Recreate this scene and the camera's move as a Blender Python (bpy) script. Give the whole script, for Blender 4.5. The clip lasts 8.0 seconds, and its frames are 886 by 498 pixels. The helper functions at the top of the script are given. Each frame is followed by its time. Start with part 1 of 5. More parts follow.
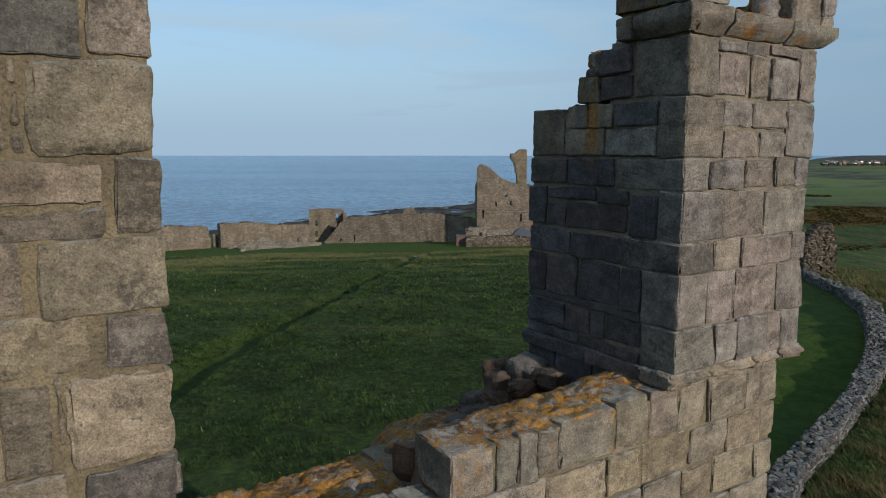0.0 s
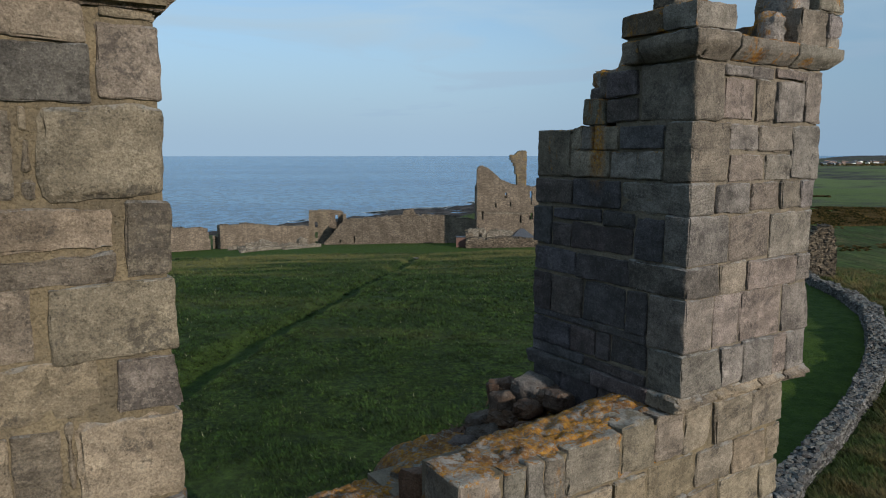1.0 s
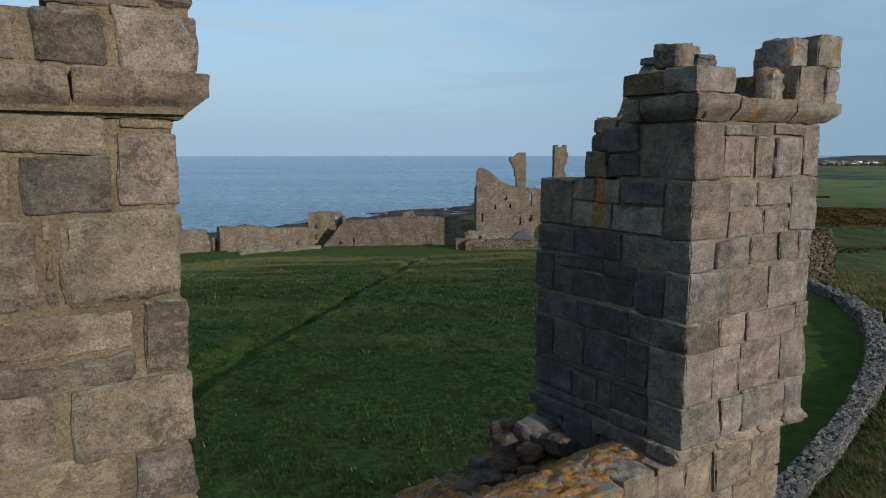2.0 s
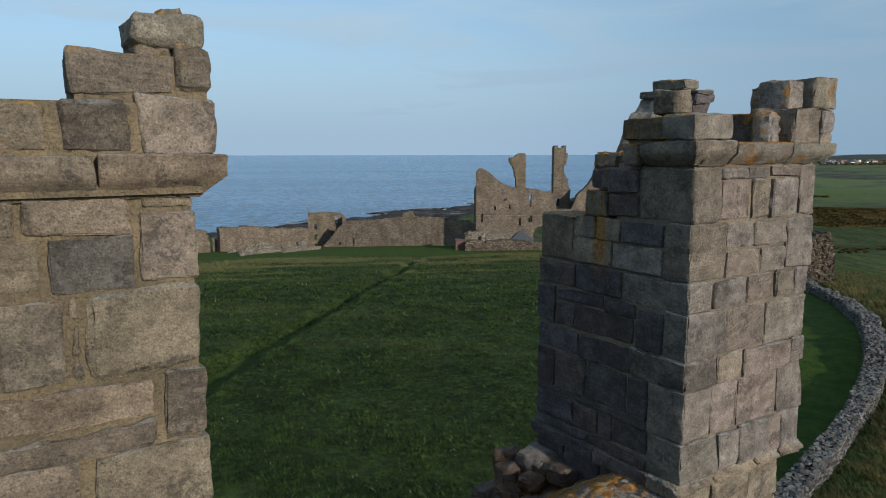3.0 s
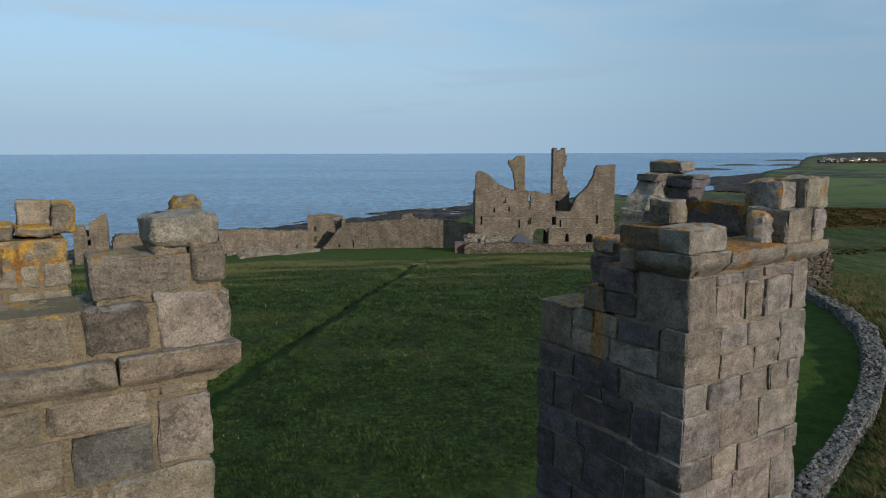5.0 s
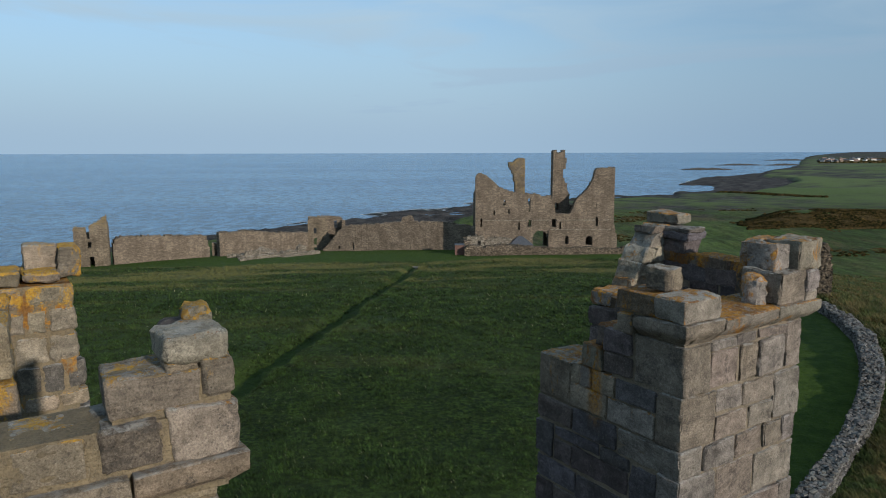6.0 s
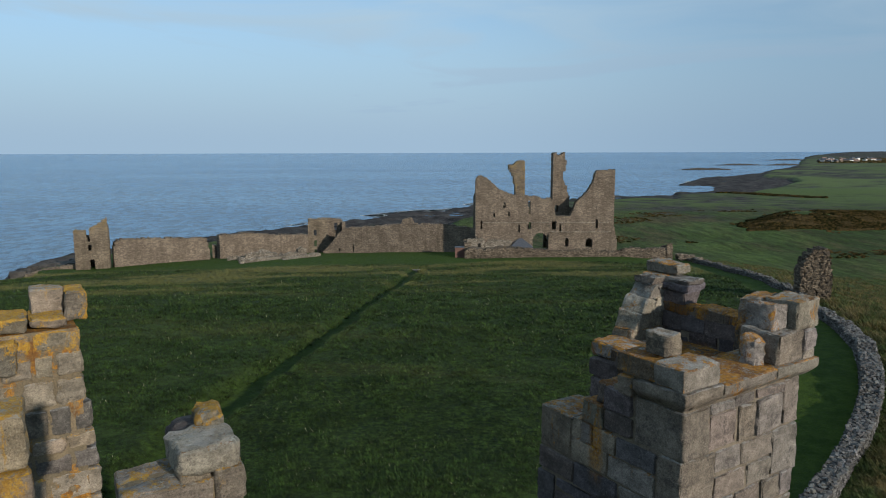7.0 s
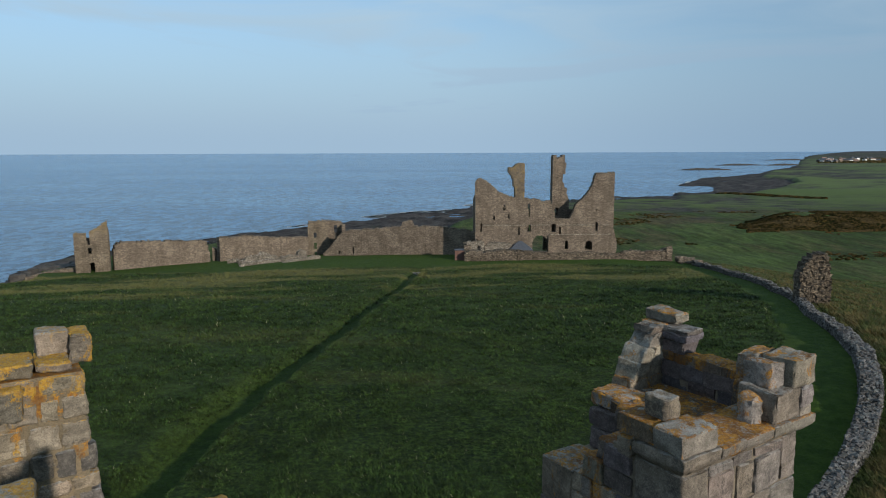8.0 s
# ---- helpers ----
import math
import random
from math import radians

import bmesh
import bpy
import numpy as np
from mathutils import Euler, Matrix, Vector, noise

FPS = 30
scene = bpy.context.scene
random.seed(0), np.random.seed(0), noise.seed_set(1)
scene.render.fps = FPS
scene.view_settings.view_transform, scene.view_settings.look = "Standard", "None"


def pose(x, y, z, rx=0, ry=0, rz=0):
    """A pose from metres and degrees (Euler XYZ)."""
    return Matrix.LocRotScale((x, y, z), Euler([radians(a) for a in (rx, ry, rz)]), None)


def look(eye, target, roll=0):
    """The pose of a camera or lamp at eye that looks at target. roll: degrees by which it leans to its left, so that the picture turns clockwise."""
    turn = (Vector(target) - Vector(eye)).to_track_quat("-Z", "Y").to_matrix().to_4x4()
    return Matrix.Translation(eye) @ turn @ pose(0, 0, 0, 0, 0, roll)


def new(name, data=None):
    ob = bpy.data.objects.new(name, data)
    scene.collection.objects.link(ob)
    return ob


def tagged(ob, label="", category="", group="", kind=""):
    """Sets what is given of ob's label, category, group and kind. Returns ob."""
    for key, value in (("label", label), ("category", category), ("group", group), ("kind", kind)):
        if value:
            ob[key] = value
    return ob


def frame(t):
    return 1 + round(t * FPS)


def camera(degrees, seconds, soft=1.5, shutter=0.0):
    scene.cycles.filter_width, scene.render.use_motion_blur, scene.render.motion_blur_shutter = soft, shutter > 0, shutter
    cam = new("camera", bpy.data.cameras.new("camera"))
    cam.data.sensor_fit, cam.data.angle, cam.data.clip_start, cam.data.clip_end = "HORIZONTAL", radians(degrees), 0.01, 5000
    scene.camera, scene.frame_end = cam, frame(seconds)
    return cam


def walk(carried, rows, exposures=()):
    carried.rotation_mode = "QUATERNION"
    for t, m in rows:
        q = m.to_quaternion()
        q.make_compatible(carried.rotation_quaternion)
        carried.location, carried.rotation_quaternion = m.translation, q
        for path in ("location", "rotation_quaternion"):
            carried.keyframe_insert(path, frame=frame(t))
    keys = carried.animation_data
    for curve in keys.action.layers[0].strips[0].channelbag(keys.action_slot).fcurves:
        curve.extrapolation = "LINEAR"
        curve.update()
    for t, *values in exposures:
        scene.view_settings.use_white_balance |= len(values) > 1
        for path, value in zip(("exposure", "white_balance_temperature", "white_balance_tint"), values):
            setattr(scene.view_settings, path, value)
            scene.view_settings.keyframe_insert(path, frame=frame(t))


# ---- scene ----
cam = camera(65.4, 8.0, soft=1.0)
METRES, EYE, TILT, LEAN, TURN = 4.0, 18.0, -8.05, 0.0, 0.0
ROWS = [
    (0.0, 0.0, 0.0, 0.0, 0.0, 0.0, -0.0),
    (0.5, -0.0047, -0.0003, 0.0011, -0.02, 0.01, 0.01),
    (1.0, -0.014, 0.0017, 0.0517, -0.04, 0.03, 0.05),
    (1.5, -0.0179, -0.0079, 0.1207, -0.06, 0.02, 0.04),
    (2.0, -0.0253, -0.0269, 0.1734, -0.08, 0.02, 0.07),
    (3.5, -0.0394, -0.0754, 0.3162, -0.14, -0.11, 0.1),
    (4.0, -0.042, -0.0788, 0.3736, -0.16, -0.15, 0.12),
    (4.5, -0.0427, -0.0899, 0.4361, -0.17, -0.17, 0.15),
    (5.0, -0.0416, -0.1062, 0.5077, -0.18, -0.2, 0.17),
    (6.5, -0.0463, -0.1549, 0.7392, -0.19, -0.25, 0.17),
    (7.0, -0.0508, -0.1674, 0.8164, -0.19, -0.26, 0.19),
    (7.5, -0.0535, -0.1803, 0.895, -0.2, -0.26, 0.21),
    (8.0, -0.0558, -0.1916, 0.9701, -0.21, -0.26, 0.24),
]
walk(cam, [(t, pose(0, 0, EYE, TILT, LEAN, TURN) @ pose(METRES * x, METRES * y, METRES * z, 90 + pitch, roll, yaw)) for t, x, y, z, yaw, pitch, roll in ROWS],
     [(0.0, 0.15, 5950, 6.0), (8.0, 0.15, 5950, 6.0)])


# ---- world, sun and exposure ----
SUN_AZ = math.atan2(-0.776, 0.631)          # towards the sun, from +x
SUN_EL = radians(16.5)
world = bpy.data.worlds.new("sky")
scene.world = world
world.use_nodes = True
wt = world.node_tree
wt.nodes.clear()


def wnode(kind, **kw):
    n = wt.nodes.new(kind)
    for k, v in kw.items():
        n.inputs[k].default_value = v
    return n


sky = wt.nodes.new("ShaderNodeTexSky")
sky.sky_type, sky.sun_disc = "NISHITA", False
sky.sun_elevation, sky.sun_rotation = SUN_EL, math.pi / 2 - SUN_AZ
sky.air_density, sky.dust_density, sky.ozone_density = 1.0, 0.15, 3.0
coord = wt.nodes.new("ShaderNodeTexCoord")
mapping = wt.nodes.new("ShaderNodeMapping")
mapping.inputs["Scale"].default_value = (1.0, 1.0, 7.0)
mapping.inputs["Rotation"].default_value = (0.0, 0.10, 0.4)
cloud = wnode("ShaderNodeTexNoise", Scale=2.2, Detail=7.0, Roughness=0.52, Distortion=0.7)
veil = wt.nodes.new("ShaderNodeMapRange")
for i, x in enumerate((0.36, 0.62, 0.36, 0.98), 1):
    veil.inputs[i].default_value = x
split = wt.nodes.new("ShaderNodeSeparateXYZ")
low = wt.nodes.new("ShaderNodeMapRange")          # haze thickens towards the horizon all round
low.interpolation_type = "SMOOTHSTEP"
for i, x in enumerate((0.0, 0.34, 1.0, 0.0), 1):
    low.inputs[i].default_value = x
thick = wt.nodes.new("ShaderNodeMath")
thick.operation = "MAXIMUM"
mixer = wt.nodes.new("ShaderNodeMix")
mixer.data_type = "RGBA"
tone = wt.nodes.new("ShaderNodeMix")
tone.data_type = "RGBA"
tone.inputs[6].default_value = (4.1, 5.1, 5.7, 1)
tone.inputs[7].default_value = (3.0, 3.85, 4.7, 1)
bank = wt.nodes.new("ShaderNodeMix")              # thin grey cloud over the land
bank.data_type, bank.blend_type = "RGBA", "MULTIPLY"
bank.inputs[7].default_value = (0.74, 0.78, 0.82, 1)
east = wt.nodes.new("ShaderNodeMapRange")
east.interpolation_type = "SMOOTHSTEP"
for i, x in enumerate((-0.05, 0.60, 0.0, 1.0), 1):
    east.inputs[i].default_value = x
backing = wnode("ShaderNodeBackground", Strength=0.115)
world_out = wt.nodes.new("ShaderNodeOutputWorld")
for a, b in ((coord.outputs["Generated"], mapping.inputs["Vector"]), (mapping.outputs[0], cloud.inputs["Vector"]),
             (cloud.outputs[0], veil.inputs[0]), (coord.outputs["Generated"], split.inputs[0]), (split.outputs[2], low.inputs[0]),
             (veil.outputs[0], thick.inputs[0]), (low.outputs[0], thick.inputs[1]), (thick.outputs[0], mixer.inputs[0]),
             (low.outputs[0], tone.inputs[0]), (tone.outputs[2], mixer.inputs[7]),
             (sky.outputs[0], mixer.inputs[6]), (mixer.outputs[2], bank.inputs[6]), (split.outputs[0], east.inputs[0]), (east.outputs[0], bank.inputs[0]), (bank.outputs[2], backing.inputs[0]), (backing.outputs[0], world_out.inputs[0])):
    wt.links.new(a, b)

sun = new("sun", bpy.data.lights.new("sun", "SUN"))
sun.data.energy, sun.data.angle, sun.data.color = 4.6, radians(1.1), (1.0, 0.85, 0.69)
sun_dir = Vector((math.cos(SUN_AZ) * math.cos(SUN_EL), math.sin(SUN_AZ) * math.cos(SUN_EL), math.sin(SUN_EL)))
sun.matrix_world = look(sun_dir * 60, (0, 0, 0))


# ---- materials ----
def material(name):
    m = bpy.data.materials.new(name)
    m.use_nodes = True
    t = m.node_tree
    t.nodes.clear()
    out = t.nodes.new("ShaderNodeOutputMaterial")
    b = t.nodes.new("ShaderNodeBsdfPrincipled")
    t.links.new(b.outputs[0], out.inputs[0])
    return m, t, b


class Tree:
    """Short hands for building node trees."""

    def __init__(self, t):
        self.t = t

    def put(self, sock, v):
        if isinstance(v, bpy.types.NodeSocket):
            self.t.links.new(v, sock)
        elif isinstance(v, tuple) and len(v) == 3 and sock.type == "RGBA":
            sock.default_value = (*v, 1)
        else:
            sock.default_value = v

    def coord(self, kind="Object"):
        return self.t.nodes.new("ShaderNodeTexCoord").outputs[kind]

    def position(self):
        return self.t.nodes.new("ShaderNodeNewGeometry").outputs["Position"]

    def normal_z(self):
        g = self.t.nodes.new("ShaderNodeNewGeometry")
        s = self.t.nodes.new("ShaderNodeSeparateXYZ")
        self.t.links.new(g.outputs["Normal"], s.inputs[0])
        return s.outputs[2]

    def xyz(self, v):
        s = self.t.nodes.new("ShaderNodeSeparateXYZ")
        self.put(s.inputs[0], v)
        return s.outputs

    def rand(self):
        return self.t.nodes.new("ShaderNodeObjectInfo").outputs["Random"]

    def island(self):
        return self.t.nodes.new("ShaderNodeNewGeometry").outputs["Random Per Island"]

    def vec(self, op, a, b=None):
        n = self.t.nodes.new("ShaderNodeVectorMath")
        n.operation = op
        self.put(n.inputs[0], a)
        if b is not None:
            self.put(n.inputs[3] if op == "SCALE" else n.inputs[1], b)
        return n.outputs[0]

    def math(self, op, a, b=0.5, clamp=False):
        n = self.t.nodes.new("ShaderNodeMath")
        n.operation, n.use_clamp = op, clamp
        self.put(n.inputs[0], a)
        self.put(n.inputs[1], b)
        return n.outputs[0]

    def noise(self, v, scale, detail=4.0, rough=0.55, distort=0.0):
        n = self.t.nodes.new("ShaderNodeTexNoise")
        self.put(n.inputs["Vector"], v)
        self.put(n.inputs["Scale"], scale)
        n.inputs["Detail"].default_value, n.inputs["Roughness"].default_value, n.inputs["Distortion"].default_value = detail, rough, distort
        return n.outputs[0]

    def voronoi(self, v, scale, feature="F1"):
        n = self.t.nodes.new("ShaderNodeTexVoronoi")
        n.feature = feature
        self.put(n.inputs["Vector"], v)
        n.inputs["Scale"].default_value = scale
        return n.outputs

    def ramp(self, v, a, b, lo=0.0, hi=1.0):
        n = self.t.nodes.new("ShaderNodeMapRange")
        n.interpolation_type = "SMOOTHSTEP"
        self.put(n.inputs[0], v)
        for k, x in ((1, a), (2, b), (3, lo), (4, hi)):
            n.inputs[k].default_value = x
        return n.outputs[0]

    def mix(self, f, a, b, mode="MIX"):
        n = self.t.nodes.new("ShaderNodeMix")
        n.data_type, n.blend_type = "RGBA", mode
        self.put(n.inputs[0], f)
        self.put(n.inputs[6], a)
        self.put(n.inputs[7], b)
        return n.outputs[2]

    def bump(self, h, strength, distance, normal=None):
        n = self.t.nodes.new("ShaderNodeBump")
        n.inputs["Strength"].default_value, n.inputs["Distance"].default_value = strength, distance
        self.put(n.inputs["Height"], h)
        if normal is not None:
            self.put(n.inputs["Normal"], normal)
        return n.outputs[0]


def lichen_mask(k, w, up, amount):
    """Where orange lichen grows: patches on tops, and trails down the faces, over stone and joint alike."""
    frayed = k.ramp(k.noise(w, 30.0, 6.0, 0.82), 0.42 - 0.06 * amount, 0.54 - 0.06 * amount)
    top = k.math("MULTIPLY", k.ramp(up, 0.15, 0.7), k.ramp(k.noise(w, 6.4, 8.0, 0.80, 0.4), 0.60 - 0.17 * amount, 0.65 - 0.15 * amount))
    streak = k.math("MULTIPLY", k.ramp(k.noise(k.vec("MULTIPLY", w, (3.0, 3.0, 1.0)), 1.0, 7.0, 0.72, 0.4), 0.70 - 0.16 * amount, 0.76 - 0.15 * amount), k.ramp(k.noise(w, 30.0, 4.0, 0.75), 0.36, 0.52))
    cover = k.math("MAXIMUM", k.math("MULTIPLY", top, frayed), k.math("MULTIPLY", streak, 0.9))
    if amount > 0.8:
        blotch = k.math("MULTIPLY", k.ramp(k.noise(w, 1.7, 8.0, 0.72, 0.6), 0.70 - 0.13 * amount, 0.73 - 0.12 * amount), k.ramp(k.noise(w, 38.0, 4.0, 0.75), 0.30, 0.46))
        cover = k.math("MAXIMUM", cover, blotch)
    return cover


def lichen_colour(k, w, gold=False):
    if gold:
        rich = k.mix(k.ramp(k.noise(w, 18.0, 6.0, 0.75), 0.36, 0.64), (0.47, 0.275, 0.028), (0.27, 0.140, 0.020))
        return k.mix(k.ramp(k.noise(w, 60.0, 3.0, 0.7), 0.55, 0.66, 0.0, 0.6), rich, (0.50, 0.36, 0.09))
    ochre = k.mix(k.ramp(k.noise(w, 24.0, 6.0, 0.75), 0.36, 0.62), (0.46, 0.225, 0.020), (0.20, 0.078, 0.013))
    ochre = k.mix(k.ramp(k.noise(w, 70.0, 3.0, 0.7), 0.56, 0.66, 0.0, 0.6), ochre, (0.46, 0.29, 0.06))
    return k.mix(k.ramp(k.noise(w, 3.1, 5.0, 0.65), 0.46, 0.64, 0.0, 0.75), ochre, (0.095, 0.042, 0.016))


def lichen_trail(k, w):
    """The rust-coloured run down the side of the ruined turret."""
    x, y, z = k.xyz(w)
    q = k.math("ADD", k.math("MULTIPLY", x, -0.5446), k.math("MULTIPLY", y, 0.8387))
    off = k.math("ABSOLUTE", k.math("SUBTRACT", q, 4.80))
    width = k.math("ADD", k.math("MULTIPLY", k.noise(k.vec("MULTIPLY", w, (6.0, 6.0, 2.5)), 1.0, 5.0, 0.7), 0.16), off)
    run = k.math("MULTIPLY", k.ramp(width, 0.11, 0.20, 1.0, 0.0), k.math("MULTIPLY", k.ramp(z, 17.75, 18.2), k.ramp(z, 18.95, 19.1, 1.0, 0.0)))
    return k.math("MULTIPLY", run, k.ramp(k.noise(w, 30.0, 5.0, 0.75), 0.34, 0.54))


def sandstone(name, warm, cool, lichen=0.0, crust=0.5, dark=0.45, trail=False, heap=False, gold=False):
    """Weathered sandstone: slanting bedding, fine grain, pits, soot, pale crust, and orange lichen on what faces up."""
    m, t, b = material(name)
    k = Tree(t)
    r = k.rand()
    if heap:
        r = k.math("FRACT", k.math("ADD", r, k.island()))
    v = k.vec("ADD", k.coord(), k.vec("SCALE", (17.3, 31.7, 23.1), r))
    x, y, _z = k.xyz(v)
    hue = k.math("FRACT", k.math("MULTIPLY", r, 9.7))
    slope = k.math("SUBTRACT", k.math("FRACT", k.math("MULTIPLY", r, 13.7)), 0.5)
    along = k.math("MULTIPLY", k.math("ADD", x, y), k.math("MULTIPLY", slope, 0.75))
    sheared = k.vec("ADD", v, k.vec("SCALE", (0.0, 0.0, 1.0), k.math("ADD", along, k.math("MULTIPLY", k.noise(v, 2.2, 2.0), 0.12))))
    bedded = k.ramp(k.math("FRACT", k.math("MULTIPLY", r, 5.3)), 0.35, 0.95, 0.12, 1.0)
    fine = k.noise(k.vec("MULTIPLY", sheared, (0.9, 0.9, 24.0)), 2.0, 6.0, 0.66)
    broad = k.noise(k.vec("MULTIPLY", sheared, (1.0, 1.0, 7.0)), 1.6, 3.0, 0.5)
    mottle = k.noise(v, 3.6, 6.0, 0.62)
    grain = k.noise(v, 95.0, 3.0, 0.7)
    speck = k.noise(v, 26.0, 5.0, 0.75)
    col = k.mix(k.ramp(r, 0.15, 0.85), warm, cool)
    col = k.mix(k.ramp(hue, 0.55, 0.85), col, k.vec("MULTIPLY", col, (0.985, 0.965, 1.0)))
    col = k.mix(k.ramp(hue, 0.10, 0.40, 1.0, 0.0), col, k.vec("MULTIPLY", col, (0.985, 0.995, 0.94)))
    col = k.vec("SCALE", col, k.math("ADD", k.math("MULTIPLY", k.math("FRACT", k.math("MULTIPLY", r, 7.31)), 0.34), 0.82))
    col = k.vec("SCALE", col, k.ramp(mottle, 0.32, 0.68, 0.72, 1.22))
    col = k.vec("SCALE", col, k.ramp(k.noise(v, 12.0, 8.0, 0.78), 0.36, 0.64, 0.80, 1.18))
    col = k.vec("SCALE", col, k.ramp(broad, 0.35, 0.65, 0.90, 1.08))
    col = k.mix(k.math("MULTIPLY", k.ramp(fine, 0.44, 0.66, 0.0, 0.62), bedded), col, k.vec("SCALE", col, 0.62))
    col = k.vec("SCALE", col, k.ramp(grain, 0.34, 0.66, 0.78, 1.20))
    grit = k.noise(v, 48.0, 5.0, 0.82)
    col = k.mix(k.ramp(grit, 0.56, 0.68, 0.0, 0.55), col, k.mix(0.5, k.vec("SCALE", col, 1.5), (0.36, 0.33, 0.28)))
    col = k.mix(k.ramp(grit, 0.34, 0.45, 0.65, 0.0), col, k.vec("SCALE", col, 0.42))
    pits = k.voronoi(v, 34.0)[0]
    holes = k.math("MULTIPLY", k.ramp(pits, 0.10, 0.24, 1.0, 0.0), k.ramp(k.noise(v, 5.0, 4.0, 0.65), 0.50, 0.62))
    col = k.mix(k.math("MULTIPLY", holes, 0.6), col, (0.045, 0.038, 0.032))
    soot = k.math("MULTIPLY", k.ramp(k.noise(v, 3.4, 7.0, 0.74, 0.3), 0.61 - 0.2 * dark, 0.69 - 0.17 * dark), k.ramp(speck, 0.42, 0.54))
    col = k.mix(k.math("MULTIPLY", soot, 0.62), col, (0.052, 0.047, 0.044))
    pale = k.ramp(k.noise(v, 11.0, 7.0, 0.78), 0.60, 0.68)
    col = k.mix(k.math("MULTIPLY", pale, crust * 0.8), col, (0.33, 0.29, 0.215))
    up = k.normal_z()
    grey_top = k.math("MULTIPLY", k.ramp(up, 0.35, 0.8), k.ramp(k.noise(v, 9.0, 6.0, 0.75), 0.42, 0.58))
    col = k.mix(k.math("MULTIPLY", grey_top, 0.6 if warm[0] > 0.12 else 0.12), col, (0.33, 0.33, 0.32))
    if lichen:
        w = k.position()
        lm = lichen_mask(k, w, up, lichen)
        greyish = k.math("MULTIPLY", k.ramp(up, 0.2, 0.7), k.ramp(k.noise(w, 9.0, 8.0, 0.8), 0.52, 0.60))
        col = k.mix(k.math("MULTIPLY", greyish, 0.8), col, k.mix(k.ramp(k.noise(w, 55.0, 3.0, 0.7), 0.4, 0.6), (0.13, 0.135, 0.115), (0.38, 0.38, 0.35)))
        lm = k.math("MULTIPLY", lm, k.ramp(speck, 0.30, 0.46))
        col = k.mix(k.math("MULTIPLY", lm, 0.94), col, lichen_colour(k, w, gold))
    if trail:
        w = k.position()
        col = k.mix(k.math("MULTIPLY", lichen_trail(k, w), 0.85), col, lichen_colour(k, w))
    t.links.new(col, b.inputs["Base Color"])
    b.inputs["Roughness"].default_value = 0.93
    b.inputs["Specular IOR Level"].default_value = 0.15
    n1 = k.bump(k.noise(v, 6.0, 8.0, 0.68), 1.0, 0.040)
    n2 = k.bump(k.math("MULTIPLY", fine, bedded), 0.9, 0.020, n1)
    n3 = k.bump(k.ramp(pits, 0.06, 0.26), 0.55, 0.007, n2)
    t.links.new(k.bump(grit, 0.9, 0.010, n3), b.inputs["Normal"])
    return m


def mortar(name, col_a, col_b, lichen=0.0):
    m, t, b = material(name)
    k = Tree(t)
    v = k.coord()
    g = k.noise(v, 60.0, 5.0, 0.75)
    peb = k.voronoi(v, 55.0)
    col = k.mix(k.ramp(k.noise(v, 5.0, 6.0, 0.65), 0.35, 0.65), col_a, col_b)
    col = k.mix(k.ramp(k.noise(v, 1.3, 4.0, 0.6), 0.4, 0.65, 0.0, 0.6), col, k.vec("SCALE", col, 0.66))
    col = k.mix(k.ramp(g, 0.44, 0.64, 0.0, 0.65), col, k.vec("SCALE", col, 0.52))
    col = k.mix(k.ramp(peb[0], 0.0, 0.16, 0.55, 0.0), col, (0.42, 0.38, 0.30))
    if lichen:
        w = k.position()
        lm = lichen_mask(k, w, k.normal_z(), lichen)
        col = k.mix(k.math("MULTIPLY", lm, 0.9), col, lichen_colour(k, w))
    t.links.new(col, b.inputs["Base Color"])
    b.inputs["Roughness"].default_value = 0.95
    b.inputs["Specular IOR Level"].default_value = 0.15
    t.links.new(k.bump(peb[0], 0.7, 0.008, k.bump(g, 1.0, 0.014, k.bump(k.noise(v, 9.0, 5.0, 0.7), 0.9, 0.05))), b.inputs["Normal"])
    return m


def rubble(name, col_a, col_b, stone=0.42, lichen=0.0, depth=0.12):
    """Coursed rubble seen from far: small stones with dark joints, weather stains."""
    m, t, b = material(name)
    k = Tree(t)
    v = k.position()
    sq = k.vec("MULTIPLY", v, (0.8, 0.8, 1.9))
    cells = k.voronoi(sq, 1.0 / stone)
    edge = k.voronoi(sq, 1.0 / stone, "DISTANCE_TO_EDGE")[0]
    tone = k.xyz(cells[1])[0]
    col = k.mix(tone, col_a, col_b)
    col = k.mix(k.ramp(k.noise(v, 0.35, 5.0, 0.6), 0.35, 0.7), k.vec("SCALE", col, 0.72), k.vec("SCALE", col, 1.12))
    streak = k.ramp(k.noise(k.vec("MULTIPLY", v, (1.2, 1.2, 0.13)), 1.0, 5.0, 0.65), 0.45, 0.7)
    col = k.mix(k.math("MULTIPLY", streak, 0.5), col, k.vec("SCALE", col, 0.52))
    col = k.mix(k.ramp(edge, 0.0, 0.10, 0.65, 0.0), col, (0.06, 0.05, 0.04))
    if lichen:
        z = k.xyz(v)[2]
        lm = k.math("MULTIPLY", k.math("MULTIPLY", k.ramp(k.noise(v, 0.8, 6.0, 0.7), 0.46, 0.64), k.ramp(z, 2.4, 5.0, 0.06, 1.0)), lichen)
        col = k.mix(lm, col, (0.36, 0.25, 0.05))
    t.links.new(col, b.inputs["Base Color"])
    b.inputs["Roughness"].default_value = 0.95
    b.inputs["Specular IOR Level"].default_value = 0.15
    t.links.new(k.bump(k.noise(v, 7.0, 3.0), 0.5, 0.05, k.bump(k.ramp(edge, 0.0, 0.16), 0.8, depth)), b.inputs["Normal"])
    return m


